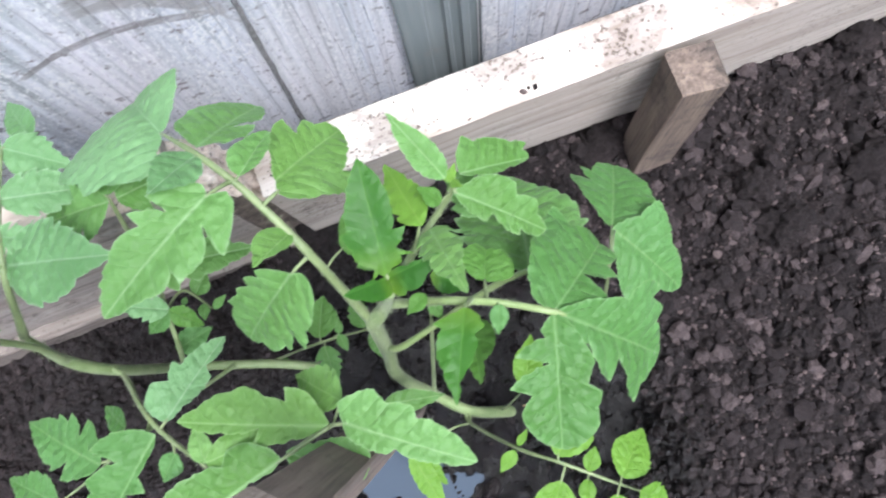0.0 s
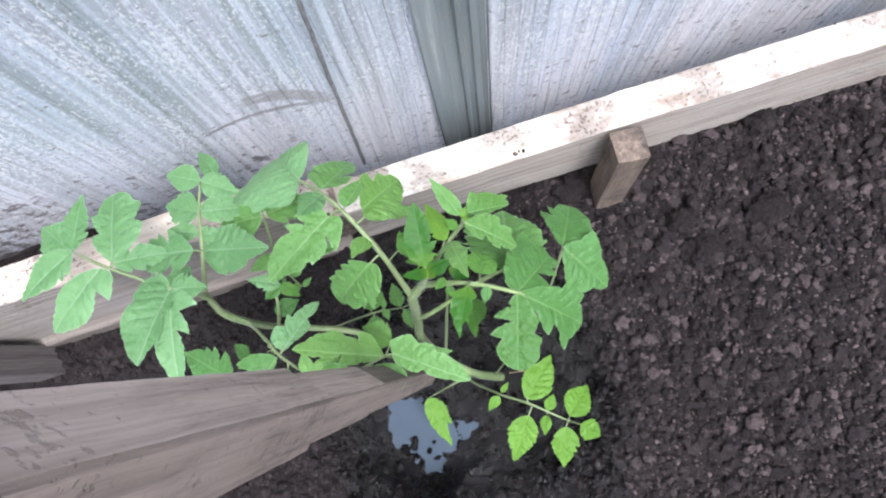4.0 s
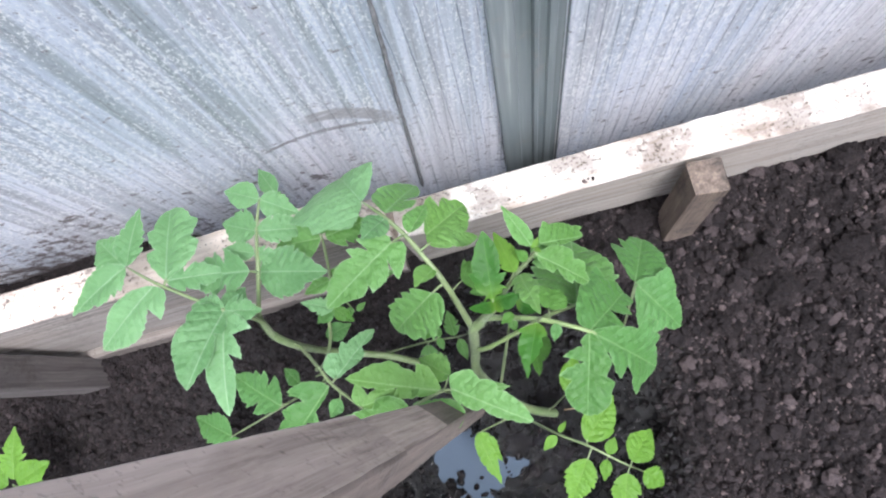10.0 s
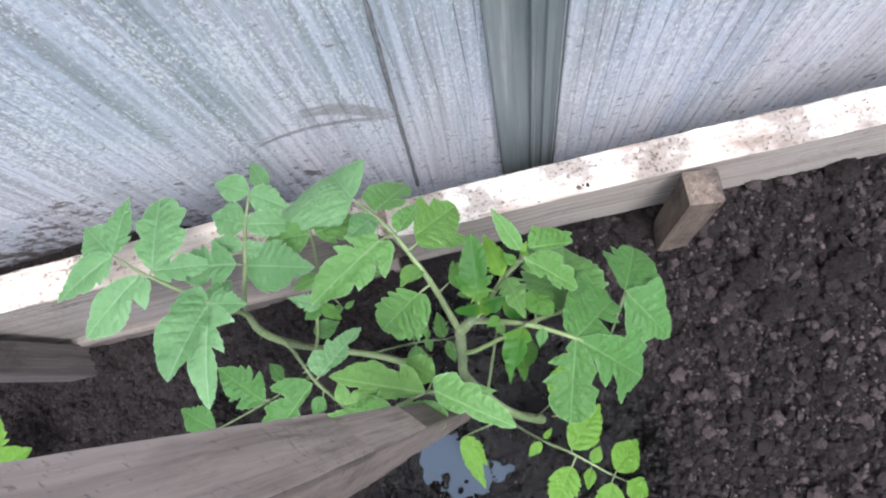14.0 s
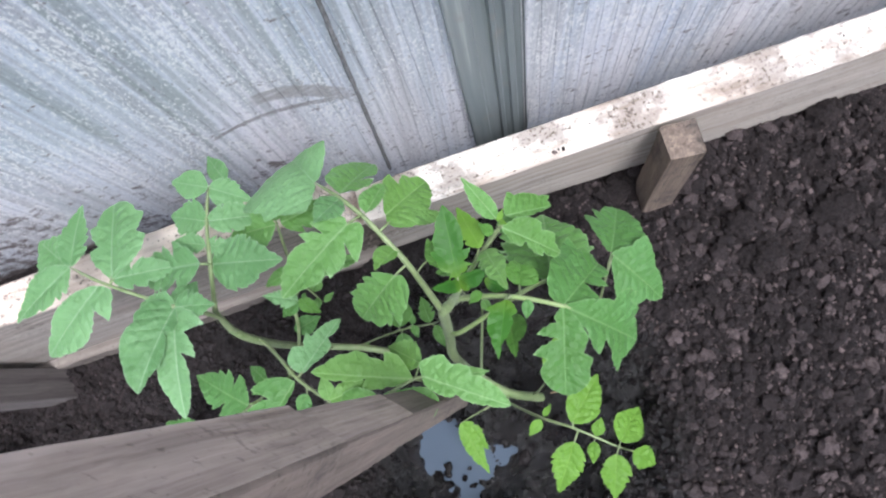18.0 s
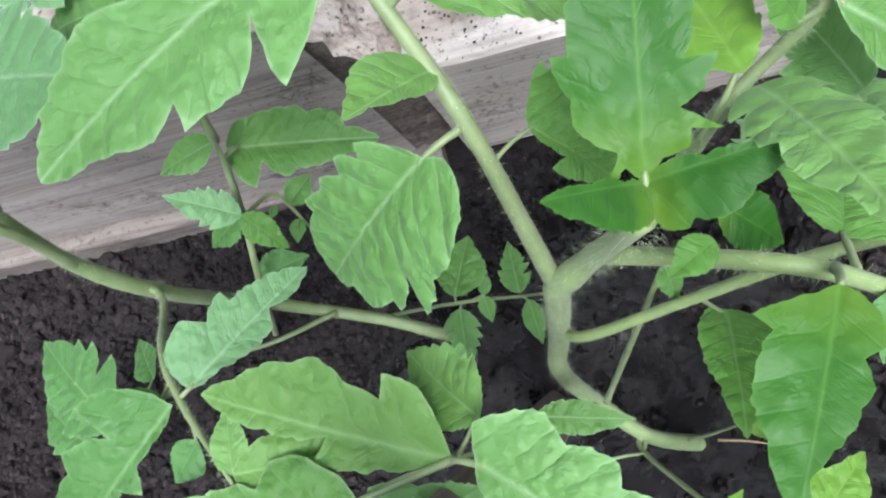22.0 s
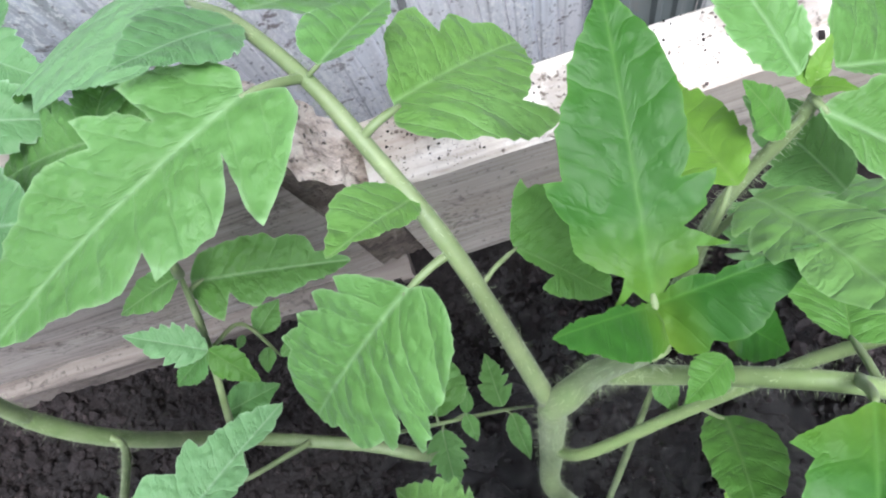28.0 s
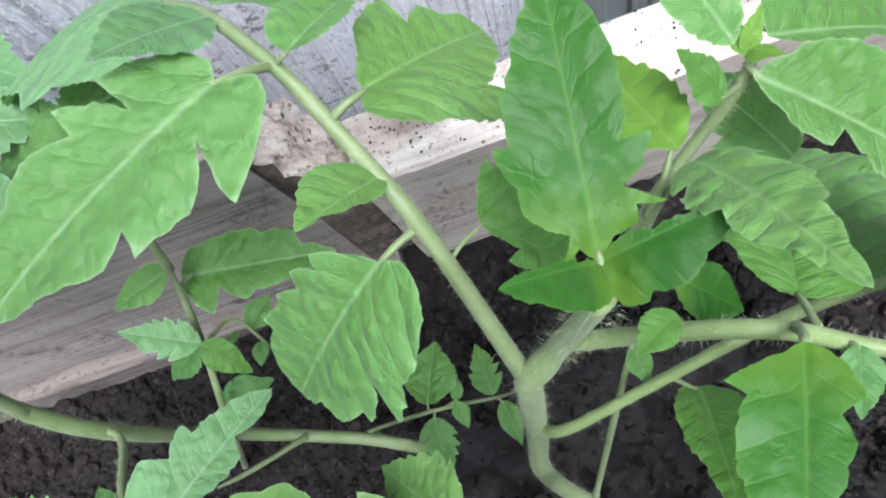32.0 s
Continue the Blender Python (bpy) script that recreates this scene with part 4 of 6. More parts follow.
def post(name, corner, u, v, cuts, mat, label, category, seed, lean=(0, 0), side=None):
    """An upright sawn post: corner on the ground, two sides u and v; cuts: names and heights of its lengths."""
    uu, vv = Vector((*u, 0)).normalized(), Vector((*v, 0)).normalized()
    m = Matrix.Identity(4)
    m.col[0] = (lean[0], lean[1], 1, 0)
    m.col[1] = (*vv, 0)
    m.col[2] = (*uu, 0)
    m.col[3] = (*corner, 0, 1)
    ob = None
    for k, (nm, z0, z1, grow, *own) in enumerate(cuts):
        bm = bmesh.new()
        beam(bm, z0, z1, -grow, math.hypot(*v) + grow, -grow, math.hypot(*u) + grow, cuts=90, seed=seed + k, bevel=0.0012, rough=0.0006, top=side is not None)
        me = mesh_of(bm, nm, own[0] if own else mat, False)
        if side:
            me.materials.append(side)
        if ob is None:
            ob = new(name)
            ob.empty_display_size = 0.05
            ob.matrix_world = Matrix.Translation((*corner, z0))
        pt = new(nm, me)
        pt.parent = ob
        pt.matrix_parent_inverse = Matrix.Translation((*corner, cuts[0][1])).inverted()
        pt.matrix_world = m
    return tagged(ob, label, category)


post("garden_stake", (-0.0335, -0.044), (0.0185, -0.0187), (-0.018, -0.0178), [("foot", -0.14, 0.325, -0.0015, STAKE_SHADED_FOOT), ("block", 0.326, 0.475, -0.0008, STAKE), ("shaft", 0.4785, 1.05, 0.0008, STAKE)], STAKE, "grey sawn wooden stake with a brown side, shade in its colour, standing in wet soil", "stake", 3, (-0.0081, 0.0023), STAKE_SHADED)
post("wooden_peg", (0.2155, 0.087), (0.0305, 0.0), (0.0, -0.031), [("shaft", -0.07, 0.108, 0.0), ("split_head", 0.108, 0.123, 0.0004)], PEG, "short brown wooden peg bracing the edging board", "peg", 4, (0.11, 0.175))
post("wooden_peg", (-0.470, 0.100), (0.034, 0.0), (0.0, -0.035), [("shaft", -0.08, 0.138, 0.0), ("split_head", 0.138, 0.15, 0.0004)], PEG_OLD, "short dark grey wooden peg bracing the old edging board", "peg", 6)


def joint_strip(x0, x1, y, z0, z1):
    """A moulded strip with raised rims and a grooved middle."""
    w = x1 - x0
    prof = [(0, 0.008), (0, 0.0), (0.03, -0.001), (0.30, -0.001), (0.33, 0.001), (0.52, 0.001), (0.55, -0.002), (0.60, -0.002), (0.63, 0.001),
            (0.72, 0.001), (0.75, -0.001), (0.84, -0.001), (0.87, 0.003), (0.97, 0.003), (1, 0.0), (1, 0.008)]
    bm = bmesh.new()
    rows = [[bm.verts.new((x0 + w * f, y + d, z)) for f, d in prof] for z in (z0, z1)]
    for k in range(len(prof) - 1):
        bm.faces.new((rows[0][k], rows[0][k + 1], rows[1][k + 1], rows[1][k]))
    bm.faces.new((rows[0][-1], rows[0][0], rows[1][0], rows[1][-1]))
    bm.faces.new(rows[0][::-1])
    bm.faces.new(rows[1])
    return tagged(new("joint_strip", mesh_of(bm, "joint_strip", PROFILE, False)), "grooved green-grey joint strip between two sheets", "trim", kind="structure")


joint_strip(0.073, 0.130, WALL_Y - 0.006, -0.3, 2.0)

# ---------------------------------------------------------------- tomato plants
plant_a = tagged(empty('tomato_plant'), 'bushy young tomato plant with a bent hairy stem and toothed leaves', 'tomato plant', 'tomato plants')
plant_b = tagged(empty('tomato_plant'), 'young tomato plant leaning low over the soil towards the board', 'tomato plant', 'tomato plants')
plant_c = tagged(empty('tomato_plant'), 'small tomato seedling close to the old board', 'tomato plant', 'tomato plants')
line = [(0.0549, -0.0968, -0.1003), (0.0214, -0.0784, -0.0410), (-0.0019, -0.0527, -0.0143), (-0.0116, -0.0293, 0.0673), (-0.0054, -0.0138, 0.1198), (0.0018, -0.0028, 0.1860), (0.0035, -0.0002, 0.2018), (0.0068, 0.0009, 0.2086), (0.0159, 0.0038, 0.2274), (0.0248, 0.0024, 0.2799)]
stem_a = part('stem', tube(line, 0.0044, 0.0037, 8, 12), STEM, plant_a, 'pale green hairy stem')
part('hairs', hairs(line, 0.0044, 0.0037, 1950, 0.0032, 65), HAIR, stem_a, 'fine whitish hairs')
line = [(-0.0760, -0.0030, -0.0550), (-0.0808, 0.0004, -0.0016), (-0.1054, 0.0127, 0.0177), (-0.1553, 0.0303, 0.0510), (-0.1556, 0.0319, 0.1404), (-0.1600, 0.0405, 0.1862), (-0.1551, 0.0525, 0.2246)]
stem_b = part('stem', tube(line, 0.0036, 0.003, 8, 12), STEM, plant_b, 'pale green hairy stem')
part('hairs', hairs(line, 0.0036, 0.003, 1690, 0.0026, 66), HAIR, stem_b, 'fine whitish hairs')
line = [(-0.2010, 0.0210, -0.0400), (-0.1670, 0.0200, 0.0300), (-0.1363, 0.0353, 0.0991), (-0.1254, 0.0590, 0.1271), (-0.1118, 0.0667, 0.1590), (-0.1022, 0.0729, 0.1841)]
stem_c = part('stem', tube(line, 0.0018, 0.0014, 8, 12), STEM, plant_c, 'pale green hairy stem')
line = [(0.0035, -0.0002, 0.2018), (-0.0040, 0.0319, 0.2536), (-0.0140, 0.0557, 0.2640), (-0.0219, 0.0718, 0.2719), (-0.0339, 0.0898, 0.2723), (-0.0479, 0.1076, 0.2611)]
stalk_p1 = part('leaf_stalk', tube(line, 0.00220, 0.00141, 6, 10), STALK, plant_a, 'pale green leaf stalk')
part('hairs', hairs(line, 0.0025, 0.0016, 585, 0.0020, 13), HAIR, stalk_p1, 'fine whitish hairs')
line = [(0.0248, 0.0024, 0.2799), (0.0440, 0.0229, 0.2554), (0.0525, 0.0294, 0.2551), (0.0624, 0.0340, 0.2695), (0.0658, 0.0380, 0.2759)]
stalk_p2 = part('leaf_stalk', tube(line, 0.00176, 0.00114, 6, 10), STALK, plant_a, 'pale green leaf stalk')
part('hairs', hairs(line, 0.002, 0.0013, 585, 0.0020, 16), HAIR, stalk_p2, 'fine whitish hairs')
line = [(0.0159, 0.0038, 0.2274), (0.0461, -0.0081, 0.2685), (0.0660, -0.0162, 0.2574), (0.0844, -0.0273, 0.2599), (0.1044, -0.0390, 0.2343)]
stalk_p3 = part('leaf_stalk', tube(line, 0.00194, 0.00132, 6, 10), PALE_STALK, plant_a, 'pale green leaf stalk')
part('hairs', hairs(line, 0.0022, 0.0015, 585, 0.0020, 19), HAIR, stalk_p3, 'fine whitish hairs')
line = [(-0.0035, -0.0105, 0.1366), (0.0064, -0.0149, 0.1549), (0.0370, -0.0100, 0.1808), (0.0661, -0.0055, 0.2166), (0.0882, -0.0061, 0.2457)]
stalk_p4 = part('leaf_stalk', tube(line, 0.00205, 0.0015, 6, 10, swell=1.0), PALE_STALK, plant_a, 'pale green leaf stalk')
part('hairs', hairs(line, 0.002, 0.0013, 585, 0.0020, 22), HAIR, stalk_p4, 'fine whitish hairs')
line = [(0.0052, -0.0467, 0.0335), (0.0059, -0.0455, 0.0372), (0.0336, 0.0017, 0.1846)]
stalk_p5 = part('leaf_stalk', tube(line, 0.00158, 0.00132, 6, 10), STALK, plant_a, 'pale green leaf stalk')
line = [(0.0185, -0.0752, -0.0377), (0.0162, -0.0847, -0.0306), (0.0451, -0.1063, 0.0351), (0.0697, -0.1219, 0.0599), (0.0992, -0.1473, 0.0558), (0.1116, -0.1550, 0.0694)]
stalk_p6 = part('leaf_stalk', tube(line, 0.00158, 0.00088, 6, 10), STALK, plant_a, 'pale green leaf stalk')
line = [(0.0185, -0.0752, -0.0377), (0.0162, -0.0847, -0.0306), (0.0038, -0.0826, -0.0106), (-0.0367, -0.0908, -0.0303)]
stalk_p9 = part('leaf_stalk', tube(line, 0.00114, 0.00079, 6, 10), STALK, plant_a, 'pale green leaf stalk')
line = [(0.0371, -0.0870, -0.0688), (0.0472, -0.0871, -0.0631), (0.0669, -0.0728, 0.0021)]
stalk_p7 = part('leaf_stalk', tube(line, 0.00114, 0.00088, 6, 10), STALK, plant_a, 'pale green leaf stalk')
line = [(-0.0019, -0.0527, -0.0143), (-0.0200, -0.0500, 0.1000), (-0.0311, -0.0399, 0.2133)]
stalk_p8 = part('leaf_stalk', tube(line, 0.00194, 0.00141, 6, 10), STALK, plant_a, 'pale green leaf stalk')
line = [(-0.1551, 0.0525, 0.2246), (-0.1382, 0.0794, 0.2532), (-0.1347, 0.1124, 0.2477), (-0.1288, 0.1379, 0.2431)]
stalk_bu = part('leaf_stalk', tube(line, 0.00185, 0.00114, 6, 10), STALK, plant_b, 'pale green leaf stalk')
part('hairs', hairs(line, 0.0021, 0.0013, 585, 0.0020, 35), HAIR, stalk_bu, 'fine whitish hairs')
line = [(-0.1600, 0.0405, 0.1862), (-0.1528, 0.0463, 0.2232), (-0.1564, 0.0516, 0.2568), (-0.1619, 0.0546, 0.2720)]
stalk_bk = part('leaf_stalk', tube(line, 0.00194, 0.00141, 6, 10), STALK, plant_b, 'pale green leaf stalk')
line = [(-0.1619, 0.0546, 0.2720), (-0.1817, 0.0674, 0.2631), (-0.2122, 0.0900, 0.2641), (-0.2420, 0.1141, 0.2489)]
stalk_bj = part('leaf_stalk', tube(line, 0.00158, 0.00106, 6, 10), STALK, plant_b, 'pale green leaf stalk')
line = [(-0.1570, 0.0346, 0.1548), (-0.1475, 0.0264, 0.1573), (-0.1269, 0.0039, 0.1919), (-0.1161, -0.0133, 0.2006), (-0.0935, -0.0372, 0.2157)]
stalk_be = part('leaf_stalk', tube(line, 0.00150, 0.00106, 6, 10), STALK, plant_b, 'pale green leaf stalk')
part('hairs', hairs(line, 0.0017, 0.0012, 585, 0.0020, 42), HAIR, stalk_be, 'fine whitish hairs')
line = [(-0.1232, -0.0083, 0.1916), (-0.1596, -0.0133, 0.1608), (-0.2263, -0.0216, 0.0886), (-0.2669, -0.0287, 0.0636)]
stalk_bf = part('leaf_stalk', tube(line, 0.00114, 0.00079, 6, 10), STALK, plant_b, 'pale green leaf stalk')
line = [(-0.1015, 0.0107, 0.0146), (-0.1077, 0.0152, 0.0039), (-0.0509, 0.0097, 0.0800), (-0.0257, 0.0094, 0.0450), (-0.0086, 0.0057, 0.0953)]
stalk_bh = part('leaf_stalk', tube(line, 0.00106, 0.00079, 6, 10), STALK, plant_b, 'pale green leaf stalk')
leaflet('leaflet', stalk_p1, (-0.0479, 0.1076, 0.2611), (-0.0643, 0.1393, 0.2447), 1.35, 'ov', 0, 0.25, LEAF_BLUE, seed=0, lobes=([(-0.32, 0.44), (0.0, 0.85), (0.14, 1.11), (0.34, 1.07), (1.05, 1.32), (1.03, 0.88), (1.06, 0.52)], [(0.02, 0.21), (0.5, 0.65), (0.71, 0.4)]))
leaflet('leaflet', stalk_p1, (-0.0315, 0.0904, 0.2737), (-0.0070, 0.1206, 0.2270), 0.72, 'ov', 0, 0.1, LEAF, seed=1, lobes=([(0.1, 0.23), (0.29, 0.29), (0.62, 0.2), (0.89, 0.08), (0.95, 0.01)], [(0.12, 0.08), (0.41, 0.2), (0.53, 0.18), (0.41, 0.06), (0.74, 0.14)]))
leaflet('leaflet', stalk_p1, (-0.0322, 0.0864, 0.2757), (-0.0482, 0.0714, 0.2970), 0.62, 'ov', 0, 0.1, LEAF_BLUE, seed=2)
part('leaflet_stalk', tube([(-0.0318, 0.0867, 0.2722), (-0.0320, 0.0866, 0.2742), (-0.0328, 0.0858, 0.2766)], 0.0006, 0.0005, 5, 8), STALK, stalk_p1)
leaflet('leaflet', stalk_p1, (-0.0176, 0.0712, 0.2755), (-0.0022, 0.0919, 0.2612), 0.62, 'ov', 0, 0.1, LEAF, seed=3, lobes=([(0.04, 0.16), (0.32, 0.33), (0.63, 0.25)], [(0.14, 0.11), (0.5, 0.17), (0.87, 0.08)]))
part('leaflet_stalk', tube([(-0.0216, 0.0712, 0.2716), (-0.0196, 0.0712, 0.2740), (-0.0170, 0.0720, 0.2749)], 0.0006, 0.0005, 5, 8), STALK, stalk_p1)
leaflet('leaflet', stalk_p1, (-0.0092, 0.0720, 0.2500), (0.0248, 0.0955, 0.2204), 0.62, 'lob', 0, 0.1, LEAF_FRESH, seed=4, lobes=([(0.13, 0.16), (0.36, 0.37), (0.6, 0.42), (0.54, 0.2), (0.76, 0.28), (0.8, 0.18), (0.91, 0.14)], [(-0.11, 0.13), (-0.01, 0.3), (0.15, 0.39), (0.48, 0.54), (0.64, 0.53), (0.52, 0.35), (0.72, 0.26)]))
part('leaflet_stalk', tube([(-0.0153, 0.0583, 0.2653), (-0.0111, 0.0598, 0.2671), (-0.0057, 0.0627, 0.2655)], 0.0011, 0.0009, 5, 8), STALK, stalk_p1)
leaflet('leaflet', stalk_p1, (-0.0312, 0.0664, 0.2820), (-0.0843, 0.0336, 0.2900), 0.56, 'lob', 0, 0.15, LEAF, seed=5, lobes=([(-0.1, 0.08), (-0.08, 0.16), (0.0, 0.23), (0.11, 0.3), (0.23, 0.35), (0.23, 0.28), (0.17, 0.11), (0.28, 0.24), (0.46, 0.26), (0.54, 0.26), (0.51, 0.17), (0.63, 0.21), (0.74, 0.15), (0.83, 0.1)], [(-0.04, 0.06), (0.0, 0.15), (0.08, 0.21), (0.25, 0.3), (0.24, 0.12), (0.41, 0.3), (0.42, 0.19), (0.52, 0.23), (0.69, 0.21)]))
part('leaflet_stalk', tube([(-0.0219, 0.0718, 0.2719), (-0.0265, 0.0692, 0.2775), (-0.0318, 0.0660, 0.2822)], 0.0011, 0.0009, 5, 8), STALK, stalk_p1)
leaflet('leaflet', stalk_p1, (-0.0079, 0.0447, 0.2614), (-0.0222, 0.0325, 0.2811), 0.72, 'ov', 0, 0.1, LEAF_FRESH, seed=6, lobes=([(0.16, 0.14), (0.54, 0.11), (0.78, 0.02)], [(0.08, 0.17), (0.3, 0.31), (0.57, 0.32), (0.83, 0.14)]))
leaflet('leaflet', stalk_p1, (-0.0151, 0.0284, 0.2561), (-0.0547, 0.0114, 0.2240), 0.68, 'lob', 0, 0.15, LEAF, seed=7, lobes=([(-0.09, 0.07), (-0.06, 0.22), (0.12, 0.36), (0.32, 0.39), (0.55, 0.47), (0.44, 0.28), (0.65, 0.38), (0.65, 0.32), (0.79, 0.28), (0.85, 0.13)], [(0.09, 0.15), (0.2, 0.26), (0.24, 0.2), (0.38, 0.31), (0.42, 0.24), (0.54, 0.32), (0.59, 0.28), (0.73, 0.32), (0.73, 0.25), (0.8, 0.25), (0.93, 0.16)]))
part('leaflet_stalk', tube([(-0.0047, 0.0335, 0.2543), (-0.0099, 0.0310, 0.2562), (-0.0167, 0.0277, 0.2548)], 0.0010, 0.0008, 5, 8), STALK, stalk_p1)
leaflet('leaflet', stalk_p1, (0.0070, 0.0345, 0.2406), (0.0248, 0.0190, 0.2346), 0.6, 'lob', 0, 0.1, LEAF_DEEP, seed=8, lobes=([(-0.11, 0.2), (-0.2, 0.6), (-0.1, 0.54), (0.06, 0.66), (0.5, 0.47)], [(0.29, 0.07), (0.46, 0.08), (0.4, 0.24), (0.69, 0.2)]))
part('leaflet_stalk', tube([(-0.0027, 0.0262, 0.2444), (0.0022, 0.0303, 0.2435), (0.0077, 0.0339, 0.2404)], 0.0006, 0.0005, 5, 8), STALK, stalk_p1)
leaflet('leaflet', stalk_p2, (0.0263, 0.0082, 0.2813), (0.0325, 0.0530, 0.2990), 0.46, 'lob', 0, 0.12, LEAF_TOP, seed=9, lobes=([(0.06, 0.06), (0.01, 0.13), (0.11, 0.08), (0.21, 0.22), (0.3, 0.22), (0.44, 0.28), (0.44, 0.22), (0.5, 0.22), (0.7, 0.16), (0.88, 0.08)], [(0.08, 0.06), (0.11, 0.15), (0.17, 0.15), (0.16, 0.26), (0.24, 0.12), (0.4, 0.24), (0.39, 0.13), (0.58, 0.17), (0.75, 0.15), (0.9, 0.08)]))
part('leaflet_stalk', tube([(0.0264, 0.0041, 0.2779), (0.0263, 0.0061, 0.2800), (0.0266, 0.0099, 0.2823)], 0.0009, 0.0007, 5, 8), STALK, stalk_p2)
leaflet('leaflet', stalk_p2, (0.0263, 0.0082, 0.2813), (0.0119, 0.0058, 0.2994), 0.5, 'ov', 0, 0.15, LEAF_TOP, seed=10, lobes=([(0.06, 0.27), (0.46, 0.3), (0.76, 0.18)], [(0.25, 0.02), (0.59, 0.04)]))
part('leaflet_stalk', tube([(0.0264, 0.0041, 0.2779), (0.0263, 0.0061, 0.2800), (0.0257, 0.0081, 0.2820)], 0.0006, 0.0005, 5, 8), STALK, stalk_p2)
leaflet('leaflet', stalk_p2, (0.0263, 0.0082, 0.2813), (0.0483, 0.0089, 0.2915), 0.5, 'lob', 0, 0.15, LEAF_TOP, seed=11, lobes=([(0.27, 0.09), (0.43, 0.04), (0.65, 0.04), (0.8, 0.02)], [(0.0, 0.18), (0.03, 0.32), (0.22, 0.37), (0.27, 0.32), (0.48, 0.36), (0.67, 0.23), (0.83, 0.16)]))
part('leaflet_stalk', tube([(0.0264, 0.0041, 0.2779), (0.0263, 0.0061, 0.2800), (0.0273, 0.0083, 0.2814)], 0.0006, 0.0005, 5, 8), STALK, stalk_p2)
leaflet('leaflet', stalk_p2, (0.0413, 0.0070, 0.2500), (0.0554, -0.0035, 0.2378), 0.6, 'ov', 0, 0.15, LEAF_TOP, seed=12)
part('leaflet_stalk', tube([(0.0264, 0.0041, 0.2779), (0.0263, 0.0061, 0.2800), (0.0269, 0.0077, 0.2811)], 0.0006, 0.0005, 5, 8), STALK, stalk_p2)
leaflet('leaflet', stalk_p2, (0.0618, 0.0388, 0.2760), (0.0493, 0.0675, 0.2931), 0.36, 'ov', 0, 0.1, LEAF, seed=13)
leaflet('leaflet', stalk_p2, (0.0680, 0.0387, 0.2745), (0.1008, 0.0386, 0.2571), 0.7, 'lob', 0, 0.1, LEAF, seed=14, lobes=([(-0.01, 0.12), (0.18, 0.41), (0.28, 0.32), (0.65, 0.28), (0.78, 0.22), (1.0, 0.17), (0.92, 0.11), (0.98, 0.07)], [(0.19, 0.06), (0.65, 0.06), (0.83, 0.04)]))
leaflet('leaflet', stalk_p2, (0.0629, 0.0326, 0.2746), (0.0959, 0.0056, 0.2582), 0.6, 'lob', 0, 0.15, LEAF, seed=15, lobes=([(0.1, 0.13), (0.25, 0.26), (0.53, 0.29), (0.58, 0.19), (0.8, 0.22), (0.85, 0.1)], [(0.14, 0.09), (0.38, 0.14), (0.41, 0.05), (0.74, 0.15), (0.73, 0.09), (0.94, 0.08)]))
part('leaflet_stalk', tube([(0.0638, 0.0357, 0.2722), (0.0634, 0.0341, 0.2737), (0.0641, 0.0314, 0.2742)], 0.0008, 0.0007, 5, 8), STALK, stalk_p2)
leaflet('leaflet', stalk_p2, (0.0568, 0.0302, 0.2742), (0.0504, 0.0371, 0.2853), 0.5, 'ov', 0, 0.1, LEAF_DEEP, seed=16)
part('leaflet_stalk', tube([(0.0622, 0.0339, 0.2693), (0.0595, 0.0321, 0.2724), (0.0565, 0.0305, 0.2746)], 0.0006, 0.0005, 5, 8), STALK, stalk_p2)
leaflet('leaflet', stalk_p2, (0.0485, 0.0220, 0.2726), (0.0536, -0.0072, 0.3077), 0.36, 'ser', 0, 0.15, LEAF_FRESH, seed=17)
part('leaflet_stalk', tube([(0.0391, 0.0177, 0.2616), (0.0438, 0.0198, 0.2683), (0.0487, 0.0208, 0.2740)], 0.0008, 0.0007, 5, 8), STALK, stalk_p2)
leaflet('leaflet', stalk_p2, (0.0461, 0.0239, 0.2756), (0.0395, 0.0605, 0.2582), 0.38, 'ser', 0, 0.1, LEAF_TIP, seed=18)
leaflet('leaflet', stalk_p2, (0.0768, 0.0256, 0.2378), (0.0629, 0.0496, 0.2461), 0.75, 'lob', 0, 0.1, LEAF, seed=101)
leaflet('leaflet', stalk_p2, (0.0632, 0.0367, 0.2745), (0.0627, 0.0442, 0.2766), 0.5, 'ov', 0, 0.2, LEAF_TIP, seed=102)
leaflet('leaflet', stalk_p2, (0.0632, 0.0367, 0.2745), (0.0674, 0.0424, 0.2796), 0.4, 'ov', 0, 0.2, LEAF_TIP, seed=103)
leaflet('leaflet', stalk_p2, (0.0632, 0.0367, 0.2745), (0.0667, 0.0325, 0.2809), 0.42, 'ov', 0, 0.2, LEAF_TIP, seed=104)
part('leaflet_stalk', tube([(0.0380, 0.0165, 0.2631), (0.0421, 0.0202, 0.2707), (0.0458, 0.0254, 0.2749)], 0.0007, 0.0006, 5, 8), STALK, stalk_p2)
leaflet('leaflet', stalk_p3, (0.0844, -0.0273, 0.2599), (0.1314, -0.0665, 0.2192), 0.86, 'lob', 0, 0.2, LEAF_MID, seed=19, lobes=([(0.14, 0.11), (0.29, 0.18), (0.46, 0.23), (0.57, 0.39), (0.71, 0.4), (0.67, 0.3), (0.81, 0.28), (0.79, 0.18), (0.9, 0.1)], [(0.28, 0.1), (0.53, 0.27), (0.55, 0.12), (0.67, 0.2), (0.88, 0.34), (0.85, 0.22), (0.91, 0.16), (0.93, 0.1)]))
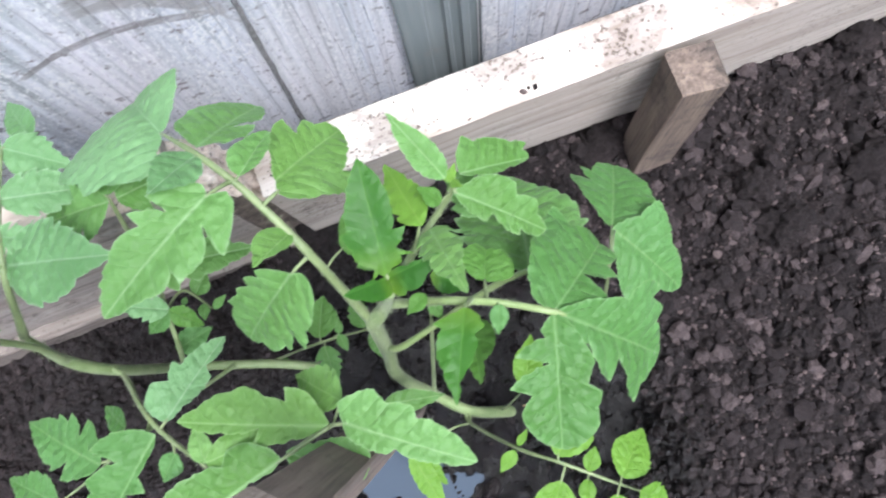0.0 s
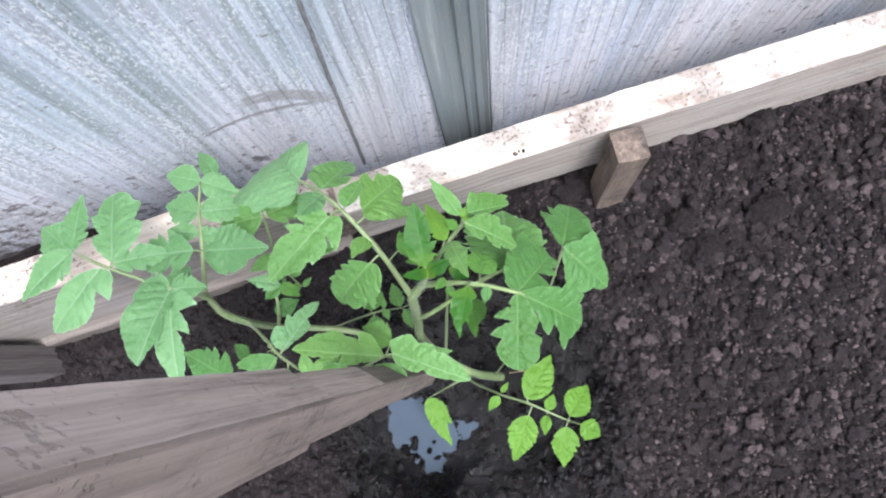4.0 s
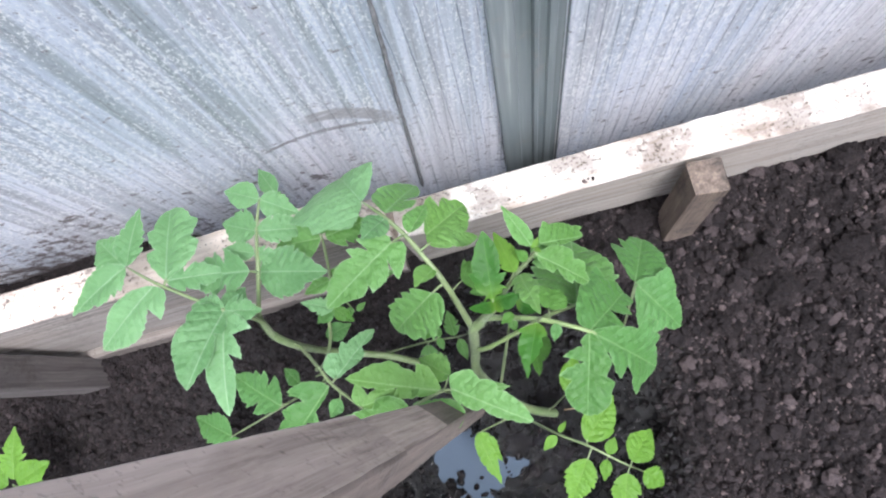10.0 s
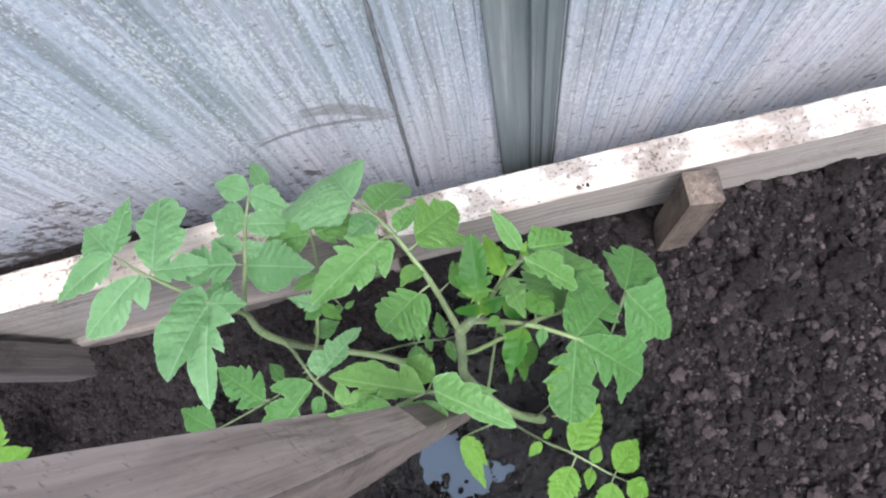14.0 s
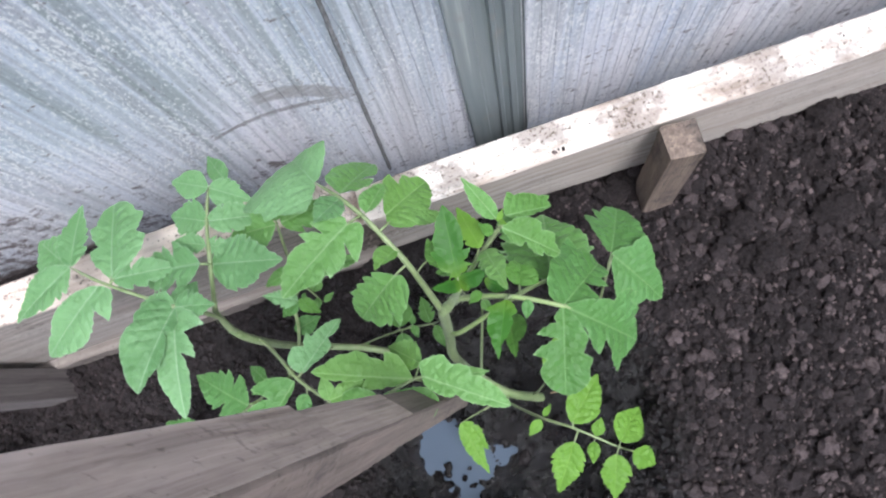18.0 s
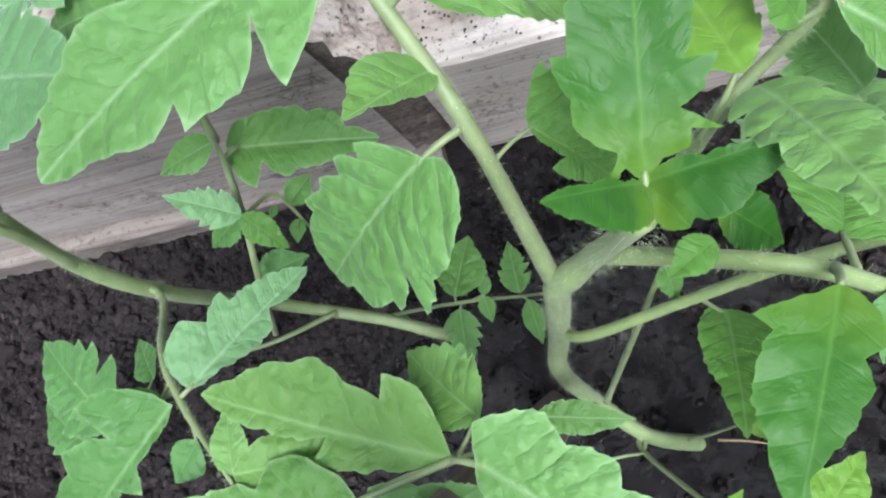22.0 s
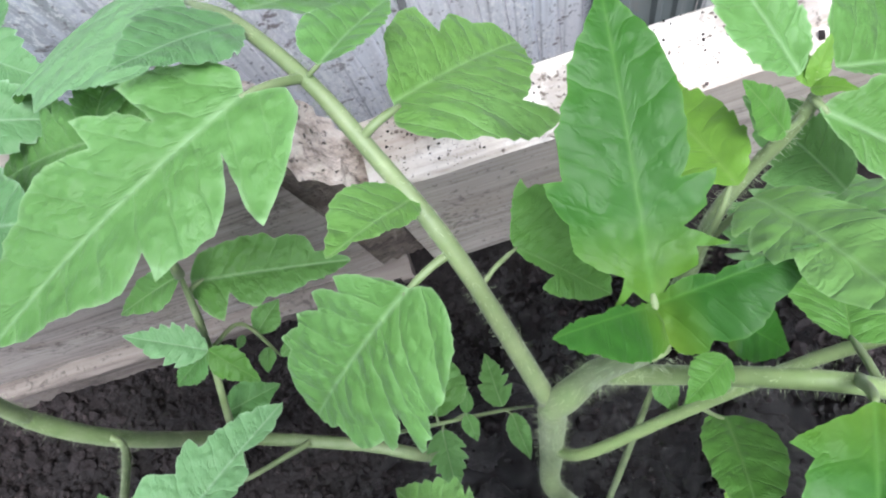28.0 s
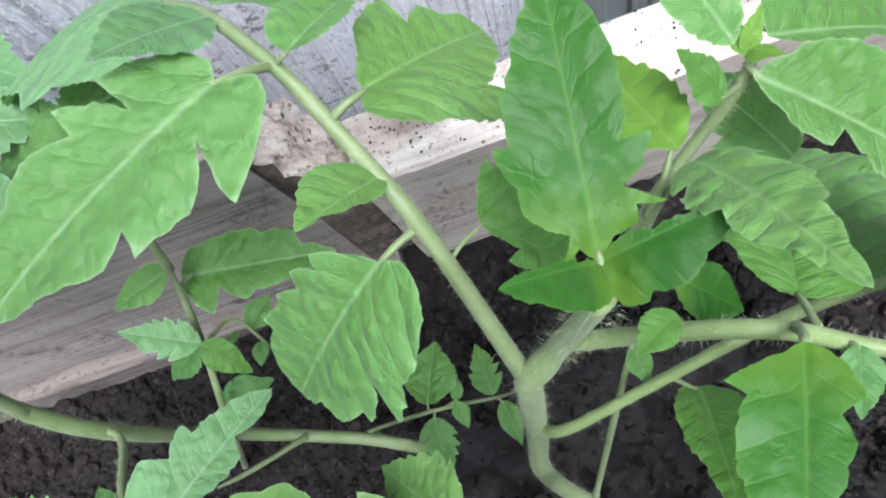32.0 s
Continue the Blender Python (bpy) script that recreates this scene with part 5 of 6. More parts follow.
leaflet('leaflet', stalk_p3, (0.0844, -0.0273, 0.2599), (0.1206, -0.0045, 0.2300), 0.64, 'lob', 0, 0.1, LEAF_MID, seed=20, lobes=([(-0.04, 0.2), (0.46, 0.5), (0.63, 0.45), (0.98, 0.53), (0.89, 0.31), (1.04, 0.14)], [(0.12, 0.12), (0.48, 0.29), (0.52, 0.02), (0.75, 0.28), (0.8, 0.15), (0.97, 0.19)]))
leaflet('leaflet', stalk_p3, (0.1372, 0.0033, 0.1798), (0.1603, 0.0416, 0.1486), 0.85, 'lob', 0, 0.1, LEAF_MID, seed=21, lobes=([(0.27, 0.25), (0.44, 0.36), (0.69, 0.45), (0.63, 0.24), (0.83, 0.36), (0.78, 0.24), (0.95, 0.17)], [(0.17, 0.2), (0.48, 0.45), (0.89, 0.21)]))
part('leaflet_stalk', tube([(0.1044, -0.0390, 0.2343), (0.1208, -0.0179, 0.2132), (0.1381, 0.0048, 0.1786)], 0.0010, 0.0008, 5, 8), STALK, stalk_p3)
leaflet('leaflet', stalk_p3, (0.1372, 0.0033, 0.1798), (0.1689, -0.0416, 0.1500), 0.75, 'lob', 0, 0.15, LEAF_MID, seed=22, lobes=([(0.14, 0.23), (0.23, 0.45), (0.58, 0.24)], [(0.17, 0.18), (0.54, 0.42), (0.51, 0.28), (0.63, 0.33), (0.76, 0.15)]))
part('leaflet_stalk', tube([(0.1044, -0.0390, 0.2343), (0.1208, -0.0179, 0.2132), (0.1383, 0.0018, 0.1794)], 0.0008, 0.0007, 5, 8), STALK, stalk_p3)
leaflet('leaflet', stalk_p3, (0.0844, -0.0273, 0.2599), (0.0673, -0.0820, 0.2537), 0.58, 'lob', 0, 0.08, LEAF_MID, seed=23, lobes=([(0.22, 0.19), (0.38, 0.27), (0.53, 0.21), (0.59, 0.31), (0.7, 0.27), (0.84, 0.27), (0.94, 0.18)], [(0.13, 0.11), (0.18, 0.08), (0.31, 0.31), (0.37, 0.06), (0.54, 0.36), (0.59, 0.2), (0.72, 0.28), (0.86, 0.22)]))
leaflet('leaflet', stalk_p3, (0.0644, -0.0162, 0.2619), (0.0593, -0.0279, 0.2634), 0.6, 'ov', 0, 0.1, LEAF_MID, seed=24)
part('leaflet_stalk', tube([(0.0632, -0.0151, 0.2590), (0.0638, -0.0156, 0.2607), (0.0642, -0.0167, 0.2620)], 0.0006, 0.0005, 5, 8), STALK, stalk_p3)
leaflet('leaflet', stalk_p4, (0.0491, -0.0143, 0.1703), (0.0441, -0.0454, 0.1997), 0.65, 'ov', 0, 0.15, LEAF_DEEP, seed=25, lobes=([(0.06, 0.14), (0.27, 0.26), (0.53, 0.23), (0.72, 0.07)], [(0.0, 0.09), (0.15, 0.19), (0.4, 0.2), (0.67, 0.12)]))
part('leaflet_stalk', tube([(0.0405, -0.0094, 0.1851), (0.0453, -0.0129, 0.1751), (0.0491, -0.0157, 0.1700)], 0.0007, 0.0005, 5, 8), STALK, stalk_p4)
leaflet('leaflet', stalk_p4, (0.0507, -0.0133, 0.2815), (0.0349, -0.0471, 0.2894), 0.5, 'ser', 0, 0.05, LEAF_TOP, seed=26, lobes=([(0.03, 0.09), (0.2, 0.21), (0.28, 0.12), (0.38, 0.17), (0.47, 0.13), (0.64, 0.07), (0.77, 0.01)], [(0.07, 0.09), (0.13, 0.19), (0.22, 0.31), (0.26, 0.22), (0.44, 0.25), (0.67, 0.16), (0.87, 0.06)]))
part('leaflet_stalk', tube([(0.0540, -0.0105, 0.2690), (0.0524, -0.0120, 0.2765), (0.0507, -0.0135, 0.2815)], 0.0010, 0.0008, 5, 8), STALK, stalk_p4)
leaflet('leaflet', stalk_p4, (0.0626, -0.0041, 0.2477), (0.0684, 0.0108, 0.2400), 0.7, 'ov', 0, 0.1, LEAF_DEEP, seed=27, lobes=([(0.07, 0.31), (0.58, 0.62), (0.86, 0.71), (0.94, 0.5), (1.11, 0.32)], [(-0.02, 0.33), (0.17, 0.69), (0.55, 0.68), (0.89, 0.47)]))
part('leaflet_stalk', tube([(0.0600, -0.0137, 0.2600), (0.0612, -0.0085, 0.2550), (0.0626, -0.0035, 0.2480)], 0.0008, 0.0007, 5, 8), STALK, stalk_p3)
leaflet('leaflet', stalk_p3, (0.0371, -0.0018, 0.2650), (0.0275, -0.0071, 0.2695), 0.62, 'ser', 0, 0.1, LEAF_DEEP, seed=91)
leaflet('leaflet', stalk_p4, (0.0856, -0.0055, 0.2150), (0.1013, 0.0563, 0.1650), 0.8, 'ser', 0, 0.12, LEAF, seed=92)
leaflet('leaflet', stalk_p5, (0.0336, 0.0017, 0.1846), (0.0358, -0.0099, 0.1756), 0.5, 'ov', 0, 0.1, LEAF, seed=28)
leaflet('leaflet', stalk_p6, (0.0697, -0.1171, 0.0617), (0.1070, -0.0837, 0.0567), 0.62, 'ov', 0, 0.1, LEAF_YOUNG, seed=29)
part('leaflet_stalk', tube([(0.0692, -0.1216, 0.0594), (0.0694, -0.1193, 0.0609), (0.0712, -0.1158, 0.0615)], 0.0009, 0.0008, 5, 8), STALK, stalk_p6)
leaflet('leaflet', stalk_p6, (0.0660, -0.1329, 0.0626), (0.0377, -0.1725, 0.0544), 0.62, 'ser', 0, 0.1, LEAF_YOUNG, seed=30)
part('leaflet_stalk', tube([(0.0728, -0.1245, 0.0595), (0.0694, -0.1287, 0.0619), (0.0649, -0.1345, 0.0623)], 0.0009, 0.0007, 5, 8), STALK, stalk_p6)
leaflet('leaflet', stalk_p6, (0.0857, -0.1341, 0.0594), (0.0964, -0.1206, 0.0576), 0.65, 'ov', 0, 0.05, LEAF_YOUNG, seed=31)
leaflet('leaflet', stalk_p6, (0.0830, -0.1382, 0.0608), (0.0751, -0.1555, 0.0640), 0.6, 'ov', 0, 0.05, LEAF_YOUNG, seed=32)
part('leaflet_stalk', tube([(0.0852, -0.1352, 0.0578), (0.0841, -0.1367, 0.0597), (0.0827, -0.1389, 0.0609)], 0.0006, 0.0005, 5, 8), STALK, stalk_p6)
leaflet('leaflet', stalk_p6, (0.1048, -0.1453, 0.0585), (0.1335, -0.1232, 0.0428), 0.75, 'ov', 0, 0.1, LEAF_YOUNG, seed=33)
part('leaflet_stalk', tube([(0.1020, -0.1491, 0.0589), (0.1034, -0.1472, 0.0591), (0.1059, -0.1444, 0.0579)], 0.0007, 0.0006, 5, 8), STALK, stalk_p6)
leaflet('leaflet', stalk_p6, (0.1116, -0.1550, 0.0694), (0.1276, -0.1730, 0.0597), 0.8, 'ser', 0, 0.1, LEAF_YOUNG, seed=34)
leaflet('leaflet', stalk_p6, (0.0977, -0.1544, 0.0597), (0.0829, -0.1925, 0.0536), 0.62, 'ser', 0, 0.1, LEAF_YOUNG, seed=35)
part('leaflet_stalk', tube([(0.1020, -0.1490, 0.0588), (0.0998, -0.1517, 0.0598), (0.0971, -0.1559, 0.0595)], 0.0007, 0.0006, 5, 8), STALK, stalk_p6)
leaflet('leaflet', stalk_p6, (0.0470, -0.1051, 0.0375), (0.0575, -0.0973, 0.0338), 0.45, 'ov', 0, 0.05, LEAF_YOUNG, seed=36)
leaflet('leaflet', stalk_p6, (0.0440, -0.1079, 0.0380), (0.0287, -0.1190, 0.0352), 0.55, 'ov', 0, 0.05, LEAF_YOUNG, seed=37)
leaflet('leaflet', stalk_p7, (0.0669, -0.0728, 0.0021), (0.0871, -0.0355, -0.0039), 0.55, 'ov', 0, 0.1, LEAF_YOUNG, seed=38)
leaflet('leaflet', stalk_p7, (0.0669, -0.0728, 0.0021), (0.1008, -0.0725, -0.0039), 0.5, 'ov', 0, 0.1, LEAF_YOUNG, seed=39)
leaflet('leaflet', stalk_p9, (-0.0367, -0.0908, -0.0303), (-0.0183, -0.1261, -0.0375), 0.5, 'ser', 0, 0.1, LEAF_YOUNG, seed=40)
leaflet('leaflet', stalk_p9, (-0.0367, -0.0908, -0.0303), (-0.0258, -0.1496, -0.0378), 0.3, 'ov', 0, 0.1, LEAF_YOUNG, seed=41)
leaflet('leaflet', stalk_p8, (-0.0311, -0.0399, 0.2133), (-0.1028, -0.0119, 0.2163), 0.31, 'lob', 0, 0.12, LEAF_FRESH, seed=42, lobes=([(0.23, 0.08), (0.48, 0.11), (0.45, 0.02), (0.69, 0.05), (0.87, 0.04)], [(0.07, 0.12), (0.16, 0.22), (0.29, 0.24), (0.28, 0.15), (0.41, 0.18), (0.59, 0.23), (0.64, 0.2), (0.86, 0.09)]))
leaflet('leaflet', stalk_p8, (-0.0233, -0.0399, 0.2216), (0.0296, -0.0784, 0.2266), 0.4, 'lob', 0, 0.12, LEAF, seed=43, lobes=([(-0.07, 0.12), (0.16, 0.29), (0.28, 0.22), (0.47, 0.25), (0.51, 0.18), (0.75, 0.16)], [(0.06, 0.08), (0.39, 0.11), (0.42, 0.07), (0.76, 0.07)]))
part('leaflet_stalk', tube([(-0.0311, -0.0399, 0.2133), (-0.0272, -0.0399, 0.2184), (-0.0212, -0.0414, 0.2218)], 0.0011, 0.0009, 5, 8), STALK, stalk_p8)
leaflet('leaflet', stalk_p8, (-0.0578, -0.0464, 0.2160), (-0.1410, -0.0678, 0.2100), 0.42, 'lob', 0, 0.12, LEAF, seed=44, lobes=([(0.22, 0.0), (0.4, 0.03), (0.46, 0.06), (0.7, 0.03)], [(0.01, 0.09), (0.09, 0.18), (0.24, 0.22), (0.3, 0.16), (0.48, 0.21), (0.66, 0.21)]))
part('leaflet_stalk', tube([(-0.0311, -0.0399, 0.2133), (-0.0444, -0.0431, 0.2169), (-0.0611, -0.0473, 0.2158)], 0.0011, 0.0009, 5, 8), STALK, stalk_p8)
leaflet('leaflet', stalk_p8, (-0.0543, -0.0435, 0.2160), (-0.0256, -0.0701, 0.2100), 0.6, 'ov', 0, 0.12, LEAF, seed=45, lobes=([(0.01, 0.02), (0.28, 0.22), (0.68, 0.42), (0.95, 0.33)], [(0.28, 0.25), (0.72, 0.27)]))
part('leaflet_stalk', tube([(-0.0311, -0.0399, 0.2133), (-0.0427, -0.0417, 0.2165), (-0.0532, -0.0446, 0.2158)], 0.0007, 0.0006, 5, 8), STALK, stalk_p8)
leaflet('leaflet', stalk_p8, (-0.0220, -0.0431, 0.1035), (0.0168, -0.0508, 0.1006), 0.35, 'ov', 0, 0.1, LEAF, seed=46)
part('leaflet_stalk', tube([(-0.0204, -0.0496, 0.1042), (-0.0212, -0.0464, 0.1044), (-0.0204, -0.0434, 0.1034)], 0.0007, 0.0006, 5, 8), STALK, stalk_p8)
leaflet('leaflet', stalk_p8, (-0.0226, -0.0309, 0.2102), (-0.0473, -0.0086, 0.1900), 0.6, 'lob', 0, 0.12, LEAF_FRESH, seed=47)
part('leaflet_stalk', tube([(-0.0308, -0.0402, 0.2102), (-0.0267, -0.0355, 0.2112), (-0.0236, -0.0300, 0.2094)], 0.0007, 0.0006, 5, 8), STALK, stalk_p8)
leaflet('leaflet', stalk_bu, (-0.1347, 0.1124, 0.2477), (-0.1634, 0.1281, 0.2417), 0.90, 'ser', 0, 0.1, LEAF_BLUE, seed=48)
leaflet('leaflet', stalk_bu, (-0.1288, 0.1379, 0.2431), (-0.1576, 0.1549, 0.2384), 0.64, 'ov', 0, 0.1, LEAF_BLUE, seed=49)
leaflet('leaflet', stalk_bu, (-0.1288, 0.1379, 0.2431), (-0.1015, 0.1196, 0.2368), 0.70, 'ser', 0, 0.1, LEAF_BLUE, seed=50)
leaflet('leaflet', stalk_bu, (-0.1347, 0.1124, 0.2477), (-0.0936, 0.1069, 0.2335), 0.51, 'ser', 0, 0.1, LEAF_BLUE, seed=51)
leaflet('leaflet', stalk_bu, (-0.1166, 0.1398, 0.2380), (-0.1303, 0.1701, 0.2267), 0.45, 'ov', 0, 0.1, LEAF_BLUE, seed=52)
part('leaflet_stalk', tube([(-0.1288, 0.1379, 0.2431), (-0.1227, 0.1389, 0.2416), (-0.1171, 0.1410, 0.2375)], 0.0006, 0.0005, 5, 8), STALK, stalk_bu)
leaflet('leaflet', stalk_bu, (-0.1384, 0.0949, 0.2516), (-0.1603, 0.1038, 0.2568), 0.64, 'ser', 0, 0.1, LEAF_BLUE, seed=53)
leaflet('leaflet', stalk_bu, (-0.1384, 0.0949, 0.2516), (-0.1171, 0.0837, 0.2574), 0.58, 'lob', 0, 0.1, LEAF_BLUE, seed=54)
leaflet('leaflet', stalk_bu, (-0.1375, 0.0799, 0.2514), (-0.0847, 0.0632, 0.2677), 0.64, 'ser', 0, 0.1, LEAF_BLUE, seed=55)
leaflet('leaflet', stalk_bu, (-0.1407, 0.0796, 0.2641), (-0.2034, 0.0946, 0.2440), 0.54, 'lob', 0, 0.12, LEAF_BLUE, seed=56)
part('leaflet_stalk', tube([(-0.1382, 0.0794, 0.2532), (-0.1394, 0.0795, 0.2595), (-0.1432, 0.0802, 0.2633)], 0.0011, 0.0009, 5, 8), STALK, stalk_bu)
leaflet('leaflet', stalk_bk, (-0.1619, 0.0546, 0.2720), (-0.1347, 0.0474, 0.2740), 0.77, 'lob', 0, 0.12, LEAF_BLUE, seed=57)
leaflet('leaflet', stalk_bk, (-0.1619, 0.0546, 0.2720), (-0.1941, 0.0066, 0.2898), 0.42, 'ser', 0, 0.2, LEAF_BLUE, seed=58, lobes=([(0.09, 0.08), (0.29, 0.13), (0.31, 0.03), (0.58, 0.14), (0.81, 0.06)], [(-0.02, 0.23), (0.22, 0.38), (0.32, 0.33), (0.56, 0.38), (0.78, 0.25)]))
leaflet('leaflet', stalk_bk, (-0.1619, 0.0546, 0.2720), (-0.1751, -0.0183, 0.2777), 0.42, 'lob', 0, 0.25, LEAF_BLUE, seed=59, lobes=([(0.09, 0.19), (0.2, 0.28), (0.25, 0.09), (0.49, 0.18), (0.43, 0.05), (0.65, 0.11)], [(0.11, 0.09), (0.33, 0.17), (0.39, 0.11), (0.59, 0.17), (0.8, 0.1)]))
leaflet('leaflet', stalk_bk, (-0.1619, 0.0546, 0.2720), (-0.1894, 0.0653, 0.2668), 0.77, 'ser', 0, 0.1, LEAF_BLUE, seed=60)
leaflet('leaflet', stalk_bk, (-0.1619, 0.0546, 0.2720), (-0.1493, 0.0717, 0.2551), 0.64, 'ov', 0, 0.1, LEAF_BLUE, seed=61)
leaflet('leaflet', stalk_bj, (-0.2420, 0.1141, 0.2489), (-0.2975, 0.0897, 0.2442), 0.42, 'ser', 0, 0.15, LEAF_BLUE, seed=62)
leaflet('leaflet', stalk_bj, (-0.2420, 0.1141, 0.2489), (-0.2255, 0.1600, 0.2444), 0.5, 'lob', 0, 0.1, LEAF_BLUE, seed=63)
leaflet('leaflet', stalk_bj, (-0.2420, 0.1141, 0.2489), (-0.2670, 0.1451, 0.2415), 0.9, 'lob', 0, 0.1, LEAF_BLUE, seed=64)
leaflet('leaflet', stalk_bj, (-0.2045, 0.0900, 0.2644), (-0.1977, 0.1490, 0.2520), 0.62, 'ser', 0, 0.1, LEAF_BLUE, seed=65, lobes=([(0.13, 0.12), (0.38, 0.25), (0.42, 0.14), (0.67, 0.25), (0.71, 0.17), (0.93, 0.1)], [(0.24, 0.33), (0.49, 0.41), (0.55, 0.31), (0.8, 0.38), (0.84, 0.29), (0.99, 0.16)]))
part('leaflet_stalk', tube([(-0.2072, 0.0863, 0.2639), (-0.2059, 0.0882, 0.2645), (-0.2042, 0.0924, 0.2639)], 0.0011, 0.0009, 5, 8), STALK, stalk_bj)
leaflet('leaflet', stalk_bj, (-0.2147, 0.0886, 0.2651), (-0.2665, 0.0538, 0.2607), 0.62, 'lob', 0, 0.12, LEAF_BLUE, seed=66, lobes=([(-0.06, 0.16), (0.23, 0.35), (0.24, 0.13), (0.56, 0.29), (0.83, 0.17)], [(0.13, 0.11), (0.5, 0.22), (0.77, 0.11)]))
leaflet('leaflet', stalk_bj, (-0.2045, 0.0900, 0.2644), (-0.1551, 0.0852, 0.2580), 0.42, 'lob', 0, 0.12, LEAF_BLUE, seed=67)
part('leaflet_stalk', tube([(-0.2072, 0.0863, 0.2639), (-0.2059, 0.0882, 0.2645), (-0.2025, 0.0898, 0.2641)], 0.0009, 0.0008, 5, 8), STALK, stalk_bj)
leaflet('leaflet', stalk_be, (-0.1136, -0.0094, 0.1996), (-0.0762, 0.0245, 0.1835), 0.5, 'lob', 0, 0.1, LEAF_BLUE, seed=68, lobes=([(0.04, 0.26), (0.26, 0.31), (0.35, 0.19), (0.53, 0.27), (0.53, 0.19)], [(0.2, 0.06), (0.58, 0.13), (0.65, 0.02), (0.76, 0.07)]))
part('leaflet_stalk', tube([(-0.1172, -0.0116, 0.1997), (-0.1154, -0.0105, 0.2000), (-0.1121, -0.0080, 0.1990)], 0.0010, 0.0008, 5, 8), STALK, stalk_be)
leaflet('leaflet', stalk_be, (-0.1192, -0.0132, 0.2008), (-0.1707, -0.0563, 0.1948), 0.5, 'lob', 0, 0.15, LEAF_MID, seed=69, lobes=([(0.19, 0.04), (0.33, 0.04), (0.41, 0.15), (0.51, 0.02), (0.64, 0.19), (0.77, 0.1)], [(0.09, 0.23), (0.35, 0.38), (0.31, 0.14), (0.57, 0.29), (0.61, 0.21), (0.83, 0.19)]))
leaflet('leaflet', stalk_be, (-0.1280, -0.0109, 0.1919), (-0.1528, -0.0123, 0.2033), 0.45, 'ov', 0, 0.1, LEAF_MID, seed=70)
part('leaflet_stalk', tube([(-0.1215, -0.0047, 0.1962), (-0.1248, -0.0078, 0.1949), (-0.1290, -0.0110, 0.1924)], 0.0006, 0.0005, 5, 8), STALK, stalk_be)
leaflet('leaflet', stalk_be, (-0.1130, -0.0253, 0.1994), (-0.1256, -0.0372, 0.1952), 0.7, 'ov', 0, 0.05, LEAF_MID, seed=71)
part('leaflet_stalk', tube([(-0.1103, -0.0195, 0.2045), (-0.1116, -0.0224, 0.2026), (-0.1135, -0.0258, 0.1992)], 0.0006, 0.0005, 5, 8), STALK, stalk_be)
leaflet('leaflet', stalk_be, (-0.0938, -0.0353, 0.2142), (-0.0954, -0.0159, 0.2112), 0.6, 'ov', 0, 0.1, LEAF_FRESH, seed=72)
leaflet('leaflet', stalk_be, (-0.0938, -0.0353, 0.2142), (-0.0560, -0.0333, 0.2082), 0.45, 'ov', 0, 0.1, LEAF_FRESH, seed=73)
leaflet('leaflet', stalk_bf, (-0.1772, -0.0164, 0.1546), (-0.2222, 0.0243, 0.1403), 0.6, 'lob', 0, 0.1, LEAF_MID, seed=74)
part('leaflet_stalk', tube([(-0.1709, -0.0147, 0.1486), (-0.1740, -0.0156, 0.1523), (-0.1790, -0.0148, 0.1540)], 0.0011, 0.0009, 5, 8), STALK, stalk_bf)
leaflet('leaflet', stalk_bf, (-0.2652, -0.0277, 0.0623), (-0.3060, 0.0011, 0.0492), 0.62, 'lob', 0, 0.1, LEAF_MID, seed=75)
leaflet('leaflet', stalk_bf, (-0.2669, -0.0287, 0.0636), (-0.2750, -0.0631, 0.0659), 0.5, 'ser', 0, 0.1, LEAF_MID, seed=76)
leaflet('leaflet', stalk_bf, (-0.2669, -0.0287, 0.0636), (-0.2508, -0.0758, 0.0622), 0.45, 'ser', 0, 0.1, LEAF_MID, seed=77)
leaflet('leaflet', stalk_bf, (-0.1564, -0.0022, 0.1559), (-0.1726, 0.0163, 0.1419), 0.45, 'ov', 0, 0.1, LEAF_MID, seed=78)
part('leaflet_stalk', tube([(-0.1599, -0.0133, 0.1604), (-0.1582, -0.0078, 0.1592), (-0.1570, -0.0015, 0.1553)], 0.0006, 0.0005, 5, 8), STALK, stalk_bf)
leaflet('leaflet', stalk_bh, (-0.0512, 0.0127, 0.0813), (-0.0413, 0.0406, 0.0740), 0.75, 'ov', 0, 0.1, LEAF, seed=79)
part('leaflet_stalk', tube([(-0.0509, 0.0097, 0.0800), (-0.0510, 0.0112, 0.0809), (-0.0508, 0.0138, 0.0810)], 0.0006, 0.0005, 5, 8), STALK, stalk_bh)
leaflet('leaflet', stalk_bh, (-0.0509, 0.0071, 0.0760), (-0.0527, -0.0207, 0.0699), 0.6, 'lob', 0, 0.1, LEAF, seed=80)
part('leaflet_stalk', tube([(-0.0490, 0.0097, 0.0774), (-0.0499, 0.0084, 0.0770), (-0.0510, 0.0060, 0.0758)], 0.0006, 0.0005, 5, 8), STALK, stalk_bh)
leaflet('leaflet', stalk_bh, (-0.0263, 0.0112, 0.0436), (-0.0284, 0.0390, 0.0391), 0.6, 'lob', 0, 0.1, LEAF, seed=81)
leaflet('leaflet', stalk_bh, (-0.0227, 0.0072, 0.0434), (-0.0202, -0.0159, 0.0400), 0.45, 'ov', 0, 0.1, LEAF, seed=82)
part('leaflet_stalk', tube([(-0.0257, 0.0094, 0.0450), (-0.0242, 0.0083, 0.0445), (-0.0226, 0.0063, 0.0433)], 0.0006, 0.0005, 5, 8), STALK, stalk_bh)
leaflet('leaflet', stalk_bh, (-0.0382, 0.0107, 0.0801), (-0.0357, 0.0210, 0.0750), 0.5, 'ov', 0, 0.05, LEAF, seed=83)
